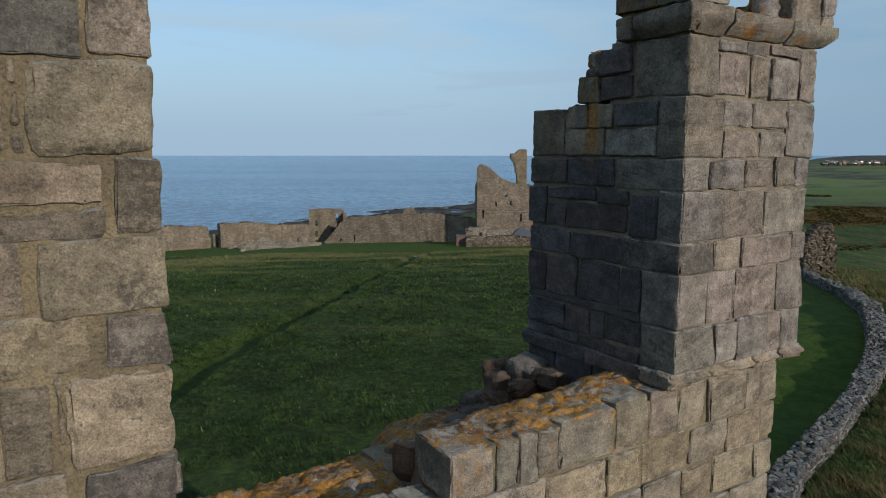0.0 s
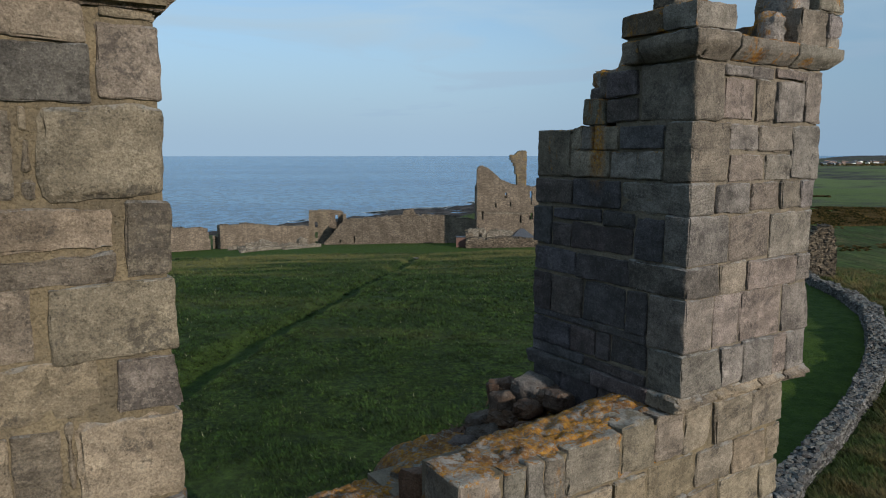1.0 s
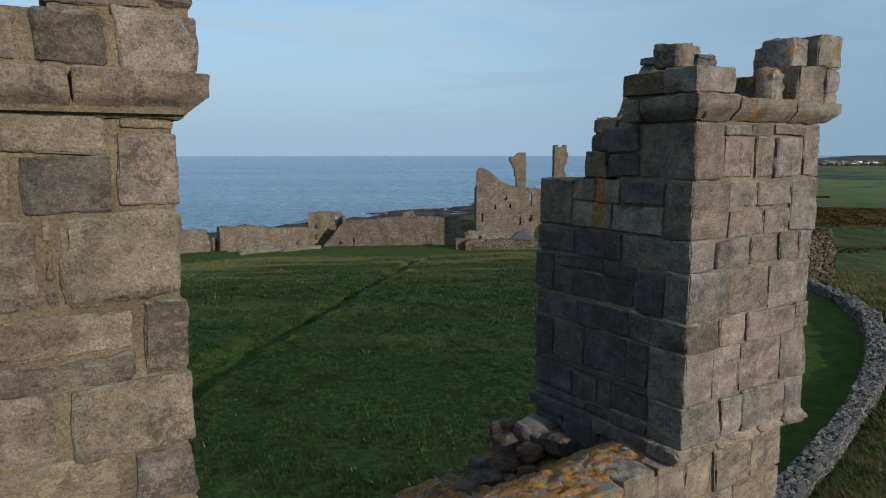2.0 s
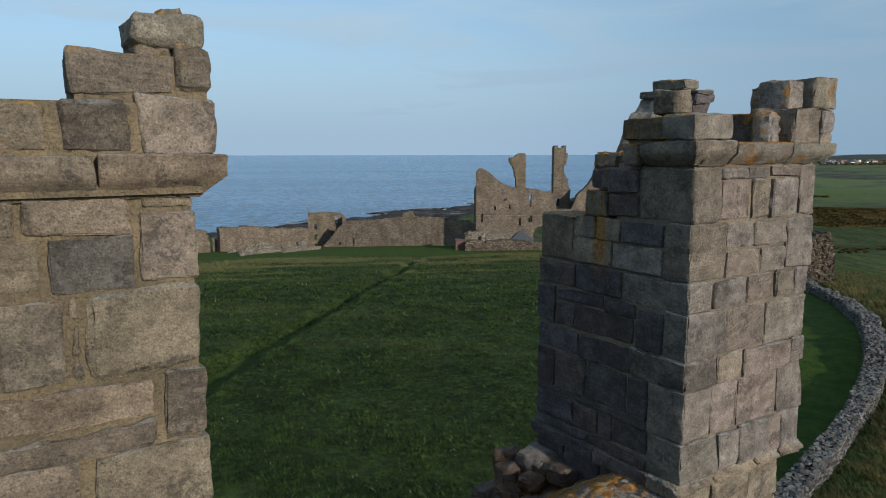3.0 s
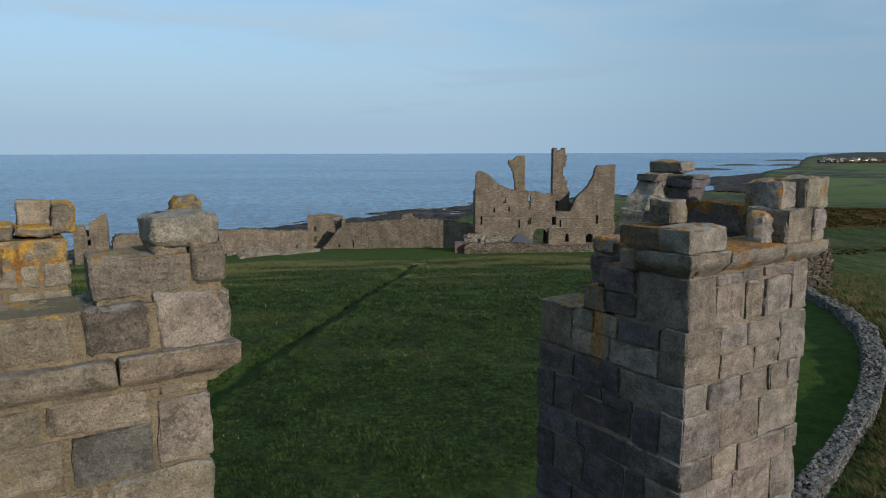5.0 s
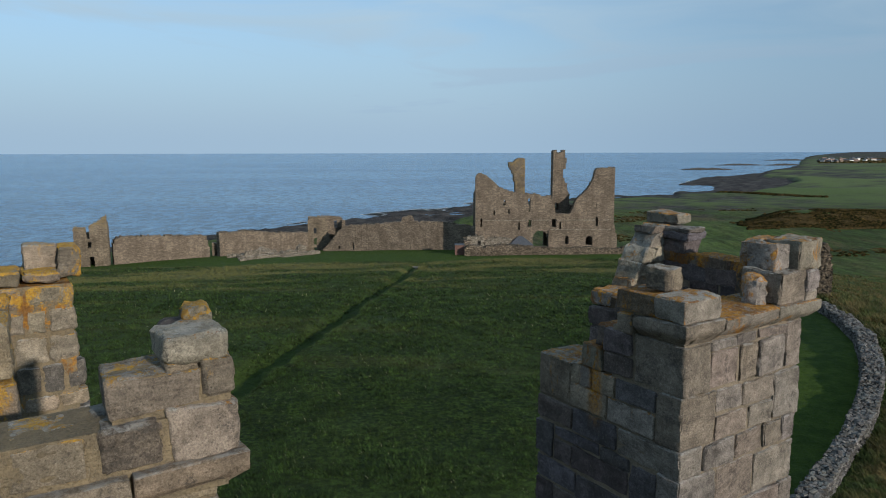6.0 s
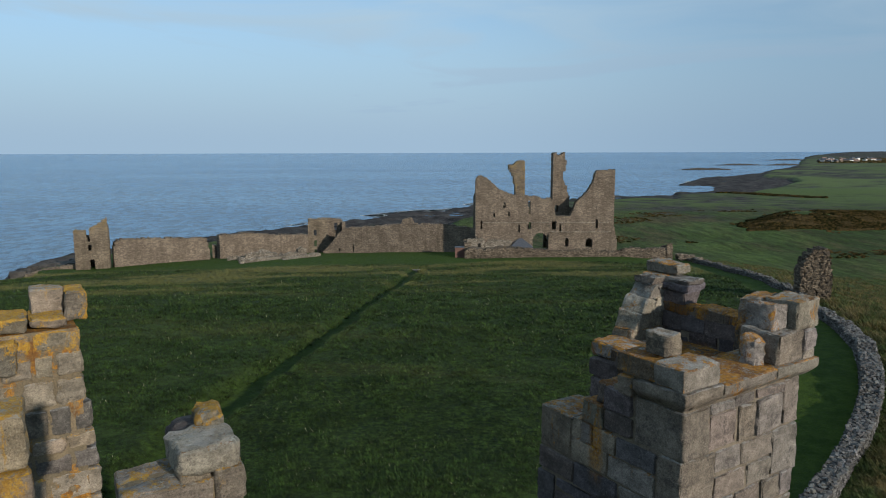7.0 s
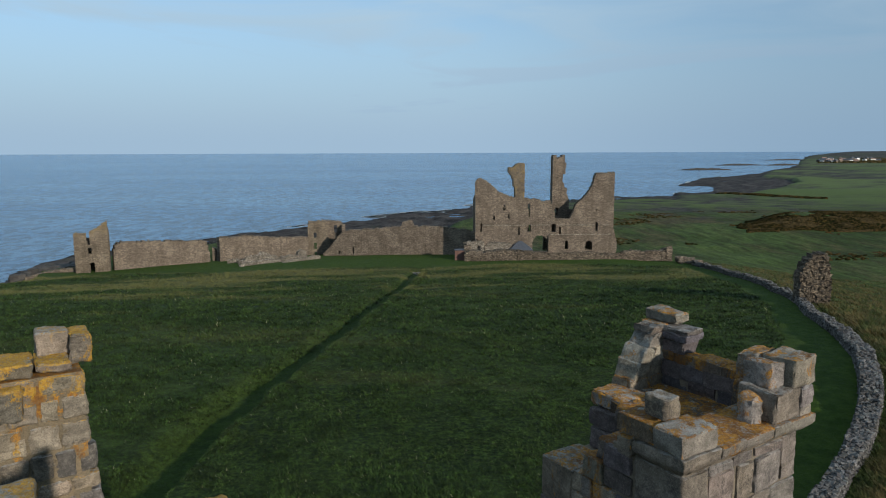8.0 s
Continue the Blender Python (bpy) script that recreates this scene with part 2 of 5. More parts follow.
def ground_material():
    """Meadow grass, mown strips, moor, rock where steep or by the sea."""
    m, t, b = material("meadow")
    k = Tree(t)
    v = k.position()
    z = k.xyz(v)[2]
    a = t.nodes.new("ShaderNodeVertexColor")
    a.layer_name = "cover"
    cover = t.nodes.new("ShaderNodeSeparateColor")
    t.links.new(a.outputs[0], cover.inputs[0])
    mown, moor, rock = cover.outputs[0], cover.outputs[1], cover.outputs[2]
    clump = k.noise(v, 3.2, 5.0, 0.75)
    broad = k.noise(v, 0.055, 4.0, 0.55)
    blade = k.noise(v, 9.0, 4.0, 0.7)
    # gaps between clumps near-black: shade among the tufts put into the colour
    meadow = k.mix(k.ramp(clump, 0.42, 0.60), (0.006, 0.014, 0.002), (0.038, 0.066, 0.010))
    meadow = k.mix(k.ramp(broad, 0.35, 0.7, 0.0, 0.5), meadow, (0.060, 0.088, 0.022))
    dry = k.ramp(k.math("ADD", k.noise(k.vec("MULTIPLY", v, (0.35, 1.0, 1.0)), 0.10, 5.0, 0.6), k.ramp(k.xyz(v)[1], 80.0, 130.0, 0.0, 0.15)), 0.56, 0.74)
    meadow = k.mix(k.math("MULTIPLY", dry, k.ramp(k.xyz(v)[1], 60.0, 130.0, 0.22, 0.62)), meadow, (0.15, 0.135, 0.050))
    meadow = k.vec("SCALE", meadow, k.ramp(k.noise(v, 1.0, 5.0, 0.7), 0.36, 0.64, 0.7, 1.3))
    lawn = k.mix(k.ramp(k.noise(v, 1.1, 6.0, 0.7), 0.35, 0.65), (0.028, 0.055, 0.006), (0.055, 0.090, 0.012))
    heath = k.mix(k.ramp(k.noise(k.vec("MULTIPLY", v, (1.0, 0.25, 1.0)), 0.08, 7.0, 0.74), 0.44, 0.62), (0.042, 0.066, 0.015), (0.088, 0.076, 0.033))
    heath = k.mix(k.ramp(k.noise(v, 0.017, 4.0, 0.6), 0.42, 0.60, 0.0, 0.85), heath, (0.074, 0.112, 0.026))
    heath = k.mix(k.ramp(k.noise(v, 0.9, 4.0, 0.7), 0.4, 0.66, 0.0, 0.75), heath, k.vec("SCALE", heath, 0.42))
    heath = k.vec("SCALE", heath, k.ramp(k.noise(k.vec("MULTIPLY", v, (1.0, 0.2, 1.0)), 0.35, 6.0, 0.75), 0.36, 0.62, 1.4, 0.65))
    fields = k.mix(k.ramp(k.voronoi(v, 0.0048)[0], 0.3, 0.8), (0.080, 0.114, 0.034), (0.105, 0.138, 0.050))
    far = k.ramp(k.xyz(v)[1], 320.0, 400.0)
    heath = k.mix(far, heath, fields)
    col = k.mix(mown, meadow, lawn)
    col = k.mix(moor, col, heath)
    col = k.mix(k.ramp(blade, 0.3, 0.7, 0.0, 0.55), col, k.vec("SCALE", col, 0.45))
    crag = k.mix(k.ramp(k.noise(v, 0.12, 7.0, 0.75), 0.35, 0.65), (0.010, 0.010, 0.011), (0.065, 0.058, 0.055))
    crag = k.mix(k.ramp(k.noise(v, 0.9, 5.0, 0.75), 0.62, 0.70, 0.0, 0.7), crag, (0.26, 0.25, 0.24))
    col = k.mix(rock, col, crag)
    t.links.new(col, b.inputs["Base Color"])
    b.inputs["Roughness"].default_value = 0.95
    b.inputs["Specular IOR Level"].default_value = 0.12
    n = k.bump(k.noise(v, 0.7, 5.0, 0.7), 0.8, 0.35, k.bump(blade, 0.9, 0.10, k.bump(clump, 0.8, 0.25)))
    t.links.new(n, b.inputs["Normal"])
    return m


def blade_material():
    m, t, b = material("grass_blades")
    k = Tree(t)
    r = k.island()
    v = k.position()
    y = k.xyz(v)[1]
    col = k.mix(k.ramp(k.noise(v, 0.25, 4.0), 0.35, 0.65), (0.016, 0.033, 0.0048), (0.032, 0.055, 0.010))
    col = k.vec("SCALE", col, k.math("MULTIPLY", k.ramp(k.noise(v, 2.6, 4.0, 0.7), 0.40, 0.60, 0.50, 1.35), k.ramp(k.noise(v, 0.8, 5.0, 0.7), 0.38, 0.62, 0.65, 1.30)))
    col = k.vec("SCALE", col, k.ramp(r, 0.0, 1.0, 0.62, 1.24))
    col = k.mix(k.ramp(r, 0.990, 0.995), col, (0.20, 0.195, 0.11))
    dry = k.ramp(k.math("ADD", k.noise(k.vec("MULTIPLY", v, (0.35, 1.0, 1.0)), 0.10, 5.0, 0.6), k.ramp(y, 80.0, 130.0, 0.0, 0.15)), 0.54, 0.70)
    col = k.mix(k.math("MULTIPLY", dry, k.ramp(y, 60.0, 125.0, 0.15, 0.7)), col, (0.125, 0.118, 0.040))
    a = t.nodes.new("ShaderNodeVertexColor")
    a.layer_name = "cover"
    cover = t.nodes.new("ShaderNodeSeparateColor")
    t.links.new(a.outputs[0], cover.inputs[0])
    moor = k.mix(k.ramp(k.noise(v, 0.5, 5.0, 0.7), 0.4, 0.6), (0.034, 0.052, 0.010), (0.095, 0.072, 0.026))
    col = k.mix(cover.outputs[1], col, k.vec("SCALE", moor, k.ramp(r, 0.0, 1.0, 0.6, 1.4)))
    t.links.new(col, b.inputs["Base Color"])
    b.inputs["Roughness"].default_value = 0.7
    b.inputs["Specular IOR Level"].default_value = 0.2
    return m


def sea_material():
    m, t, b = material("sea")
    k = Tree(t)
    v = k.position()
    b.inputs["Base Color"].default_value = (0.022, 0.060, 0.115, 1)
    b.inputs["Roughness"].default_value = 0.25
    b.inputs["IOR"].default_value = 1.33
    swell = k.noise(k.vec("MULTIPLY", v, (1.0, 0.6, 1.0)), 0.22, 8.0, 0.74)
    chop = k.noise(v, 0.7, 5.0, 0.7)
    col = k.mix(k.ramp(k.noise(k.vec("MULTIPLY", v, (0.25, 1.0, 1.0)), 0.008, 4.0), 0.35, 0.65), (0.112, 0.215, 0.365), (0.146, 0.265, 0.42))
    # ripple shading put into the colour: dark troughs, light crests, as in the bump
    col = k.mix(k.ramp(swell, 0.40, 0.60), k.vec("SCALE", col, 0.62), k.vec("SCALE", col, 1.15))
    foam = k.ramp(k.noise(k.vec("MULTIPLY", v, (0.3, 1.0, 1.0)), 0.35, 6.0, 0.7), 0.72, 0.77)
    t.links.new(k.mix(k.math("MULTIPLY", foam, 0.5), col, (0.55, 0.6, 0.65)), b.inputs["Base Color"])
    t.links.new(k.bump(chop, 0.9, 0.6, k.bump(swell, 1.0, 3.0)), b.inputs["Normal"])
    return m


def plain(name, col_a, col_b, scale=6.0, rough=0.8, metal=0.0, bump=0.01):
    m, t, b = material(name)
    k = Tree(t)
    v = k.coord()
    n = k.noise(v, scale, 5.0, 0.65)
    t.links.new(k.mix(k.ramp(n, 0.3, 0.7), col_a, col_b), b.inputs["Base Color"])
    b.inputs["Roughness"].default_value, b.inputs["Metallic"].default_value = rough, metal
    t.links.new(k.bump(k.noise(v, scale * 6, 4.0), 0.5, bump), b.inputs["Normal"])
    return m


STONE = sandstone("sandstone", (0.262, 0.210, 0.150), (0.240, 0.202, 0.158), dark=0.42)
STONE_GREY = sandstone("sandstone_cool", (0.229, 0.189, 0.159), (0.212, 0.189, 0.172), crust=0.6, dark=0.42)
STONE_SEA = sandstone("sandstone_grey", (0.175, 0.145, 0.116), (0.159, 0.145, 0.127), dark=0.85)
# weather-dark stone, with the shade of the -p faces put into its colour
STONE_DARK_SHADE = sandstone("sandstone_dark_shade", (0.117, 0.095, 0.091), (0.100, 0.092, 0.099), crust=0.3, dark=0.55, trail=True)
STONE_TOP = sandstone("sandstone_lichen", (0.230, 0.191, 0.146), (0.214, 0.192, 0.166), lichen=0.75, crust=0.7, dark=0.3, trail=True)
STONE_ORANGE = sandstone("sandstone_orange_lichen", (0.198, 0.154, 0.110), (0.182, 0.162, 0.132), lichen=1.18, crust=0.5, dark=0.3)
STONE_GOLD = sandstone("sandstone_yellow_lichen", (0.189, 0.154, 0.114), (0.174, 0.155, 0.127), lichen=1.22, crust=0.5, dark=0.25, gold=True)
STONE_SPOT = sandstone("sandstone_spotted", (0.262, 0.214, 0.155), (0.245, 0.210, 0.164), lichen=0.7, crust=0.7, dark=0.3, gold=True)
STONE_CRUST = sandstone("lichened_rubble", (0.172, 0.132, 0.099), (0.190, 0.170, 0.144), lichen=1.0, crust=0.9, dark=0.8)
STONE_HEAD = sandstone("sandstone_turret_head", (0.228, 0.190, 0.149), (0.218, 0.199, 0.175), lichen=0.98, crust=0.9, dark=0.5)
STONE_RUST = sandstone("sandstone_rust_lichen", (0.125, 0.094, 0.068), (0.118, 0.102, 0.088), lichen=1.2, crust=0.4, dark=0.6)
RUST_RUBBLE = sandstone("rusty_rubble", (0.118, 0.066, 0.042), (0.085, 0.064, 0.055), crust=0.05, dark=0.35)
DARK_BLOCK = sandstone("dark_block", (0.108, 0.094, 0.088), (0.100, 0.094, 0.096), crust=0.15, dark=0.5)
DEAD_WEED = plain("dead_weed", (0.035, 0.020, 0.012), (0.085, 0.046, 0.020), 9.0, 0.9, 0.0, 0.0)
TURRET_FLOOR = sandstone("turret_floor", (0.100, 0.070, 0.045), (0.105, 0.078, 0.055), lichen=0.95, crust=0.3, dark=0.7)
MORTAR = mortar("lime_mortar", (0.225, 0.178, 0.112), (0.155, 0.126, 0.086))
MORTAR_LICHEN = mortar("lichened_mortar", (0.21, 0.165, 0.105), (0.165, 0.135, 0.09), lichen=1.1)
STONE_PALE = sandstone("sandstone_pale", (0.281, 0.237, 0.185), (0.256, 0.231, 0.198), lichen=0.35, crust=0.8, dark=0.5)
MORTAR_DARK = mortar("old_mortar", (0.235, 0.195, 0.145), (0.165, 0.14, 0.11))
RUBBLE = rubble("castle_rubble", (0.238, 0.192, 0.146), (0.128, 0.104, 0.082), stone=0.38, depth=0.09)
RUBBLE_LICHEN = rubble("castle_rubble_lichen", (0.230, 0.188, 0.138), (0.135, 0.110, 0.082), stone=0.38, lichen=0.28, depth=0.09)
RUBBLE_COARSE = rubble("rubble_core", (0.27, 0.22, 0.165), (0.075, 0.062, 0.05), stone=0.30, depth=0.2)
RUBBLE_PALE = rubble("foundation_rubble", (0.37, 0.33, 0.27), (0.17, 0.148, 0.12), stone=0.30, depth=0.2)
RUBBLE_STUMP = rubble("stump_rubble", (0.20, 0.16, 0.115), (0.05, 0.042, 0.034), stone=0.28, depth=0.2)
DRY_STONE = sandstone("drystone", (0.055, 0.052, 0.050), (0.140, 0.136, 0.130), crust=0.6, dark=0.4, heap=True)
EARTH = plain("wall_heart", (0.025, 0.022, 0.019), (0.065, 0.056, 0.046), 5.0, 0.95, 0.0, 0.03)
MEADOW = ground_material()
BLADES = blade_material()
SEA = sea_material()
ROCK = plain("shore_rock", (0.012, 0.012, 0.012), (0.060, 0.053, 0.046), 0.9, 0.85, 0.0, 0.3)
def gorse_material():
    m, t, b = material("gorse")
    k = Tree(t)
    v, r = k.position(), k.island()
    col = k.mix(k.ramp(r, 0.2, 0.8), (0.016, 0.017, 0.007), (0.055, 0.038, 0.015))
    col = k.mix(k.ramp(k.noise(v, 0.12, 4.0), 0.5, 0.62, 0.0, 0.7), col, (0.085, 0.062, 0.030))
    col = k.mix(k.ramp(k.noise(v, 0.5, 4.0, 0.7), 0.62, 0.68, 0.0, 0.6), col, (0.20, 0.13, 0.02))
    t.links.new(col, b.inputs["Base Color"])
    b.inputs["Roughness"].default_value = 0.95
    b.inputs["Specular IOR Level"].default_value = 0.0
    t.links.new(k.bump(k.noise(v, 3.0, 5.0, 0.7), 1.0, 0.5), b.inputs["Normal"])
    return m


GORSE = gorse_material()
SLATE = plain("slate", (0.035, 0.039, 0.050), (0.06, 0.064, 0.075), 3.0, 0.55, 0.0, 0.02)
RUST = plain("rust_red_boards", (0.085, 0.045, 0.036), (0.12, 0.062, 0.048), 2.0, 0.8, 0.0, 0.02)
WHITEWASH = plain("whitewash", (0.70, 0.68, 0.64), (0.80, 0.78, 0.74), 0.5, 0.9, 0.0, 0.02)
TILES = plain("roof_tiles", (0.16, 0.10, 0.08), (0.22, 0.15, 0.12), 0.5, 0.85, 0.0, 0.05)


# ---- mesh helpers ----
def part(name, mesh, mat, parent=None, label=""):
    """Links mesh data or a bmesh as one object under a thing or a part."""
    if isinstance(mesh, bmesh.types.BMesh):
        me = bpy.data.meshes.new(name)
        mesh.to_mesh(me)
        mesh.free()
        mesh = me
    if not mesh.materials:
        mesh.materials.append(mat)
    ob = new(name, mesh)
    if parent is not None:
        ob.parent = parent
    if label:
        tagged(ob, label)
    return ob


def from_arrays(name, verts, faces, smooth=False):
    me = bpy.data.meshes.new(name)
    me.from_pydata([tuple(v) for v in verts], [], [tuple(f) for f in faces])
    me.update()
    if smooth:
        me.polygons.foreach_set("use_smooth", [True] * len(me.polygons))
    return me


def block_mesh(w, d, h, seed, bevel=0.02, rough=0.012, n=None):
    """A worn stone block round its own middle: edges rounded unevenly and chipped, faces weathered along their bedding."""
    rng = random.Random(seed)
    off = Vector((rng.uniform(0, 90), rng.uniform(0, 90), rng.uniform(0, 90)))
    bevel = min(bevel, 0.3 * min(w, d, h))
    lean = rng.uniform(-0.5, 0.5)
    cut = rng.uniform(0.3, 1.0)
    askew = [[Vector([rng.uniform(-1.1, 1.1) * rough for _ in range(3)]) for _ in range(2)] for _ in range(4)]

    def steps(length):
        m = n or max(4, min(16, int(length / 0.034)))
        inner = [(-0.5 + i / m) * (length - 2 * bevel) for i in range(m + 1)]
        return [-length / 2] + inner + [length / 2]

    xs, ys, zs = steps(w), steps(d), steps(h)
    tx, ty, tz = len(xs) - 1, len(ys) - 1, len(zs) - 1
    ids, verts, faces = {}, [], []

    def vert(i, j, k):
        key = (i, j, k)
        if key not in ids:
            p = Vector((xs[i], ys[j], zs[k]))
            wear = min(bevel * (1.0 + 2.0 * max(0.0, noise.noise(p * 4.5 + off) + 0.1)), 0.33 * min(w, d, h))
            c = Vector((max(-w / 2 + wear, min(w / 2 - wear, p.x)), max(-d / 2 + wear, min(d / 2 - wear, p.y)), max(-h / 2 + wear, min(h / 2 - wear, p.z))))
            out = p - c
            out = out.normalized() if out.length > 1e-6 else p.normalized()
            edges = (i in (0, tx)) + (j in (0, ty)) + (k in (0, tz))
            p = c + out * wear
            bed = Vector((p.x * 2.0, p.y * 2.0, (p.z + lean * (p.x + p.y)) * 13.0))
            push = 1.0 * noise.noise(p * 3.2 + off) + 0.8 * noise.noise(p * 8.0 + off) + 0.6 * noise.noise(p * 19.0 + off) + 0.9 * cut * noise.noise(bed + off)
            fx, fy, fz = p.x / w + 0.5, p.y / d + 0.5, p.z / h + 0.5
            tip = Vector((0, 0, 0))
            for a in range(4):
                side = (fx if a & 1 else 1 - fx) * (fy if a & 2 else 1 - fy)
                tip += (askew[a][0] * (1 - fz) + askew[a][1] * fz) * side
            side = Vector((noise.noise(p * 7.0 + off * 1.3), noise.noise(p * 7.0 + off * 1.9), noise.noise(p * 7.0 + off * 2.3)))
            far = p + tip + side * rough * 0.5 + out * rough * (push - 0.1)
            if edges >= 2:
                far -= p.normalized() * rough * (2.6 * max(0.0, noise.noise(p * 8.0 + off * 1.7)) + 0.4 * rng.random())
            p = far
            ids[key] = len(verts)
            verts.append(p)
        return ids[key]

    for a in range(tx):
        for c in range(ty):
            faces.append((vert(a, c, 0), vert(a, c + 1, 0), vert(a + 1, c + 1, 0), vert(a + 1, c, 0)))
            faces.append((vert(a, c, tz), vert(a + 1, c, tz), vert(a + 1, c + 1, tz), vert(a, c + 1, tz)))
    for a in range(tx):
        for c in range(tz):
            faces.append((vert(a, 0, c), vert(a + 1, 0, c), vert(a + 1, 0, c + 1), vert(a, 0, c + 1)))
            faces.append((vert(a, ty, c), vert(a, ty, c + 1), vert(a + 1, ty, c + 1), vert(a + 1, ty, c)))
    for a in range(ty):
        for c in range(tz):
            faces.append((vert(0, a, c), vert(0, a, c + 1), vert(0, a + 1, c + 1), vert(0, a + 1, c)))
            faces.append((vert(tx, a, c), vert(tx, a + 1, c), vert(tx, a + 1, c + 1), vert(tx, a, c + 1)))
    me = from_arrays("stone", verts, faces, True)
    me.set_sharp_from_angle(angle=radians(38))
    return me


def rock_mesh(w, d, h, seed, points=34):
    """An angular broken stone: the hull of random points, edges taken off."""
    rng = random.Random(seed)
    bm = bmesh.new()
    for _ in range(points):
        v = Vector((rng.uniform(-1, 1), rng.uniform(-1, 1), rng.uniform(-1, 1)))
        v = v / max(abs(v.x), abs(v.y), abs(v.z)) * rng.uniform(0.82, 1.0)
        bm.verts.new((v.x * w / 2, v.y * d / 2, v.z * h / 2))
    res = bmesh.ops.convex_hull(bm, input=bm.verts)
    bmesh.ops.delete(bm, geom=[g for g in res["geom_interior"] if isinstance(g, bmesh.types.BMVert)], context="VERTS")
    me = bpy.data.meshes.new("stone")
    bm.to_mesh(me)
    bm.free()
    return me


def bm_box(bm, x0, x1, y0, y1, z0, z1):
    vs = [bm.verts.new((x, y, z)) for z in (z0, z1) for y in (y0, y1) for x in (x0, x1)]
    for f in ((0, 2, 3, 1), (4, 5, 7, 6), (0, 1, 5, 4), (2, 6, 7, 3), (0, 4, 6, 2), (1, 3, 7, 5)):
        bm.faces.new([vs[i] for i in f])
    return vs


def ruin_mesh(length, base, top, openings, thick, cell, seed, jitter=0.32, relief=0.06, place=None):
    """A ruined wall along x: solid cells of cell size between base and the top line, openings cut right through.
    openings: (s0, s1, z0, z1, arched). place: maps (s, depth, z) to the wall's place."""
    rng = np.random.RandomState(seed)
    ns = max(1, int(round(length / cell)))
    cs = length / ns
    tops = np.array([top((i + 0.5) * cs) for i in range(ns)]) + rng.uniform(-0.45, 0.45, ns) * cell
    nz = int(math.ceil((tops.max() - base) / cell))
    solid = np.zeros((ns + 2, nz + 2), bool)
    for i in range(ns):
        solid[i + 1, 1:1 + max(1, int(round((tops[i] - base) / cell)))] = True
    for s0, s1, z0, z1, arched in openings:
        for i in range(ns):
            s = (i + 0.5) * cs
            if s0 <= s <= s1:
                head = z1
                if arched:
                    r = (s1 - s0) / 2
                    head = z1 - r + math.sqrt(max(0.0, r * r - (s - (s0 + s1) / 2) ** 2))
                for j in range(nz):
                    if z0 <= base + (j + 0.5) * cell <= head:
                        solid[i + 1, j + 1] = False
    ids, verts, faces = {}, [], []

    def vert(i, j, back):
        key = (i, j, back)
        if key not in ids:
            rr = rng.uniform(-1, 1, 3)
            s, z = i * cs + rr[0] * jitter * cs, base + j * cell + (rr[1] * jitter * cell if j else 0)
            y = (thick if back else 0.0) + rr[2] * relief
            ids[key] = len(verts)
            verts.append(place(s, y, z) if place else (s, y, z))
        return ids[key]

    for i in range(ns):
        for j in range(nz):
            if not solid[i + 1, j + 1]:
                continue
            a, b, c, d = (i, j), (i + 1, j), (i + 1, j + 1), (i, j + 1)
            faces.append((vert(*a, 0), vert(*b, 0), vert(*c, 0), vert(*d, 0)))
            faces.append((vert(*b, 1), vert(*a, 1), vert(*d, 1), vert(*c, 1)))
            for (e, f, di, dj) in ((b, c, 1, 0), (d, a, -1, 0), (c, d, 0, 1)):
                if not solid[i + 1 + di, j + 1 + dj]:
                    faces.append((vert(*e, 0), vert(*e, 1), vert(*f, 1), vert(*f, 0)))
    return from_arrays("ruin", verts, faces)


def line(points):
    xs, ys = zip(*points)
    return lambda s: float(np.interp(s, xs, ys))


def smooth(a, b, x):
    t = np.clip((x - a) / (b - a), 0, 1)
    return t * t * (3 - 2 * t)


GRIDS = {}


def value_noise(x, y, scale, seed):
    """Smooth random field in [-1, 1] for arrays."""
    if seed not in GRIDS:
        GRIDS[seed] = np.random.RandomState(seed).uniform(-1, 1, (64, 64))
    g = GRIDS[seed]
    u, v = np.asarray(x) / scale, np.asarray(y) / scale
    i, j = np.floor(u).astype(int), np.floor(v).astype(int)
    fu, fv = u - i, v - j
    fu, fv = fu * fu * (3 - 2 * fu), fv * fv * (3 - 2 * fv)
    a, b = g[i % 64, j % 64], g[(i + 1) % 64, j % 64]
    c, d = g[i % 64, (j + 1) % 64], g[(i + 1) % 64, (j + 1) % 64]
    return (a * (1 - fu) + b * fu) * (1 - fv) + (c * (1 - fu) + d * fu) * fv


# ---- the land ----
SEA_Z = -12.0
WALL_Y = [-60, 0, 14, 20, 25.4, 26.9, 28.6, 31.6, 33.8, 36.5, 39.1, 42.4, 46.3, 51, 56.5, 61, 70.6, 77, 83, 103, 128, 141, 160]
WALL_X = [-8, 0, 7, 10, 13.5, 14.8, 16.4, 18.95, 20.75, 23.2, 25.2, 27.6, 29.8, 32.2, 34.3, 35.7, 38.6, 41.1, 42.8, 47.2, 52.0, 52.4, 51]
PATH_Y = [0, 30.5, 38.8, 48.3, 54.3, 62.7, 75.4, 95.3, 130.8, 140]
PATH_X = [-14.6, -14.25, -13.85, -12.7, -11.8, -10.75, -9.45, -7.55, -4.4, -3.7]


def coast_depth(tb):
    return np.interp(tb, [-1.2, -0.642, -0.604, -0.585, -0.534, -0.331, -0.231, -0.115, 0.0, 0.049, 0.246, 0.338, 0.348, 0.376, 0.425, 0.466, 0.486, 0.506, 0.515, 0.525, 0.538, 0.56, 0.62],
                     [150, 172, 184, 207, 226, 256, 281, 329, 372, 408, 464, 474, 640, 736, 804, 925, 1064, 1149, 1300, 2300, 2900, 3600, 6000])


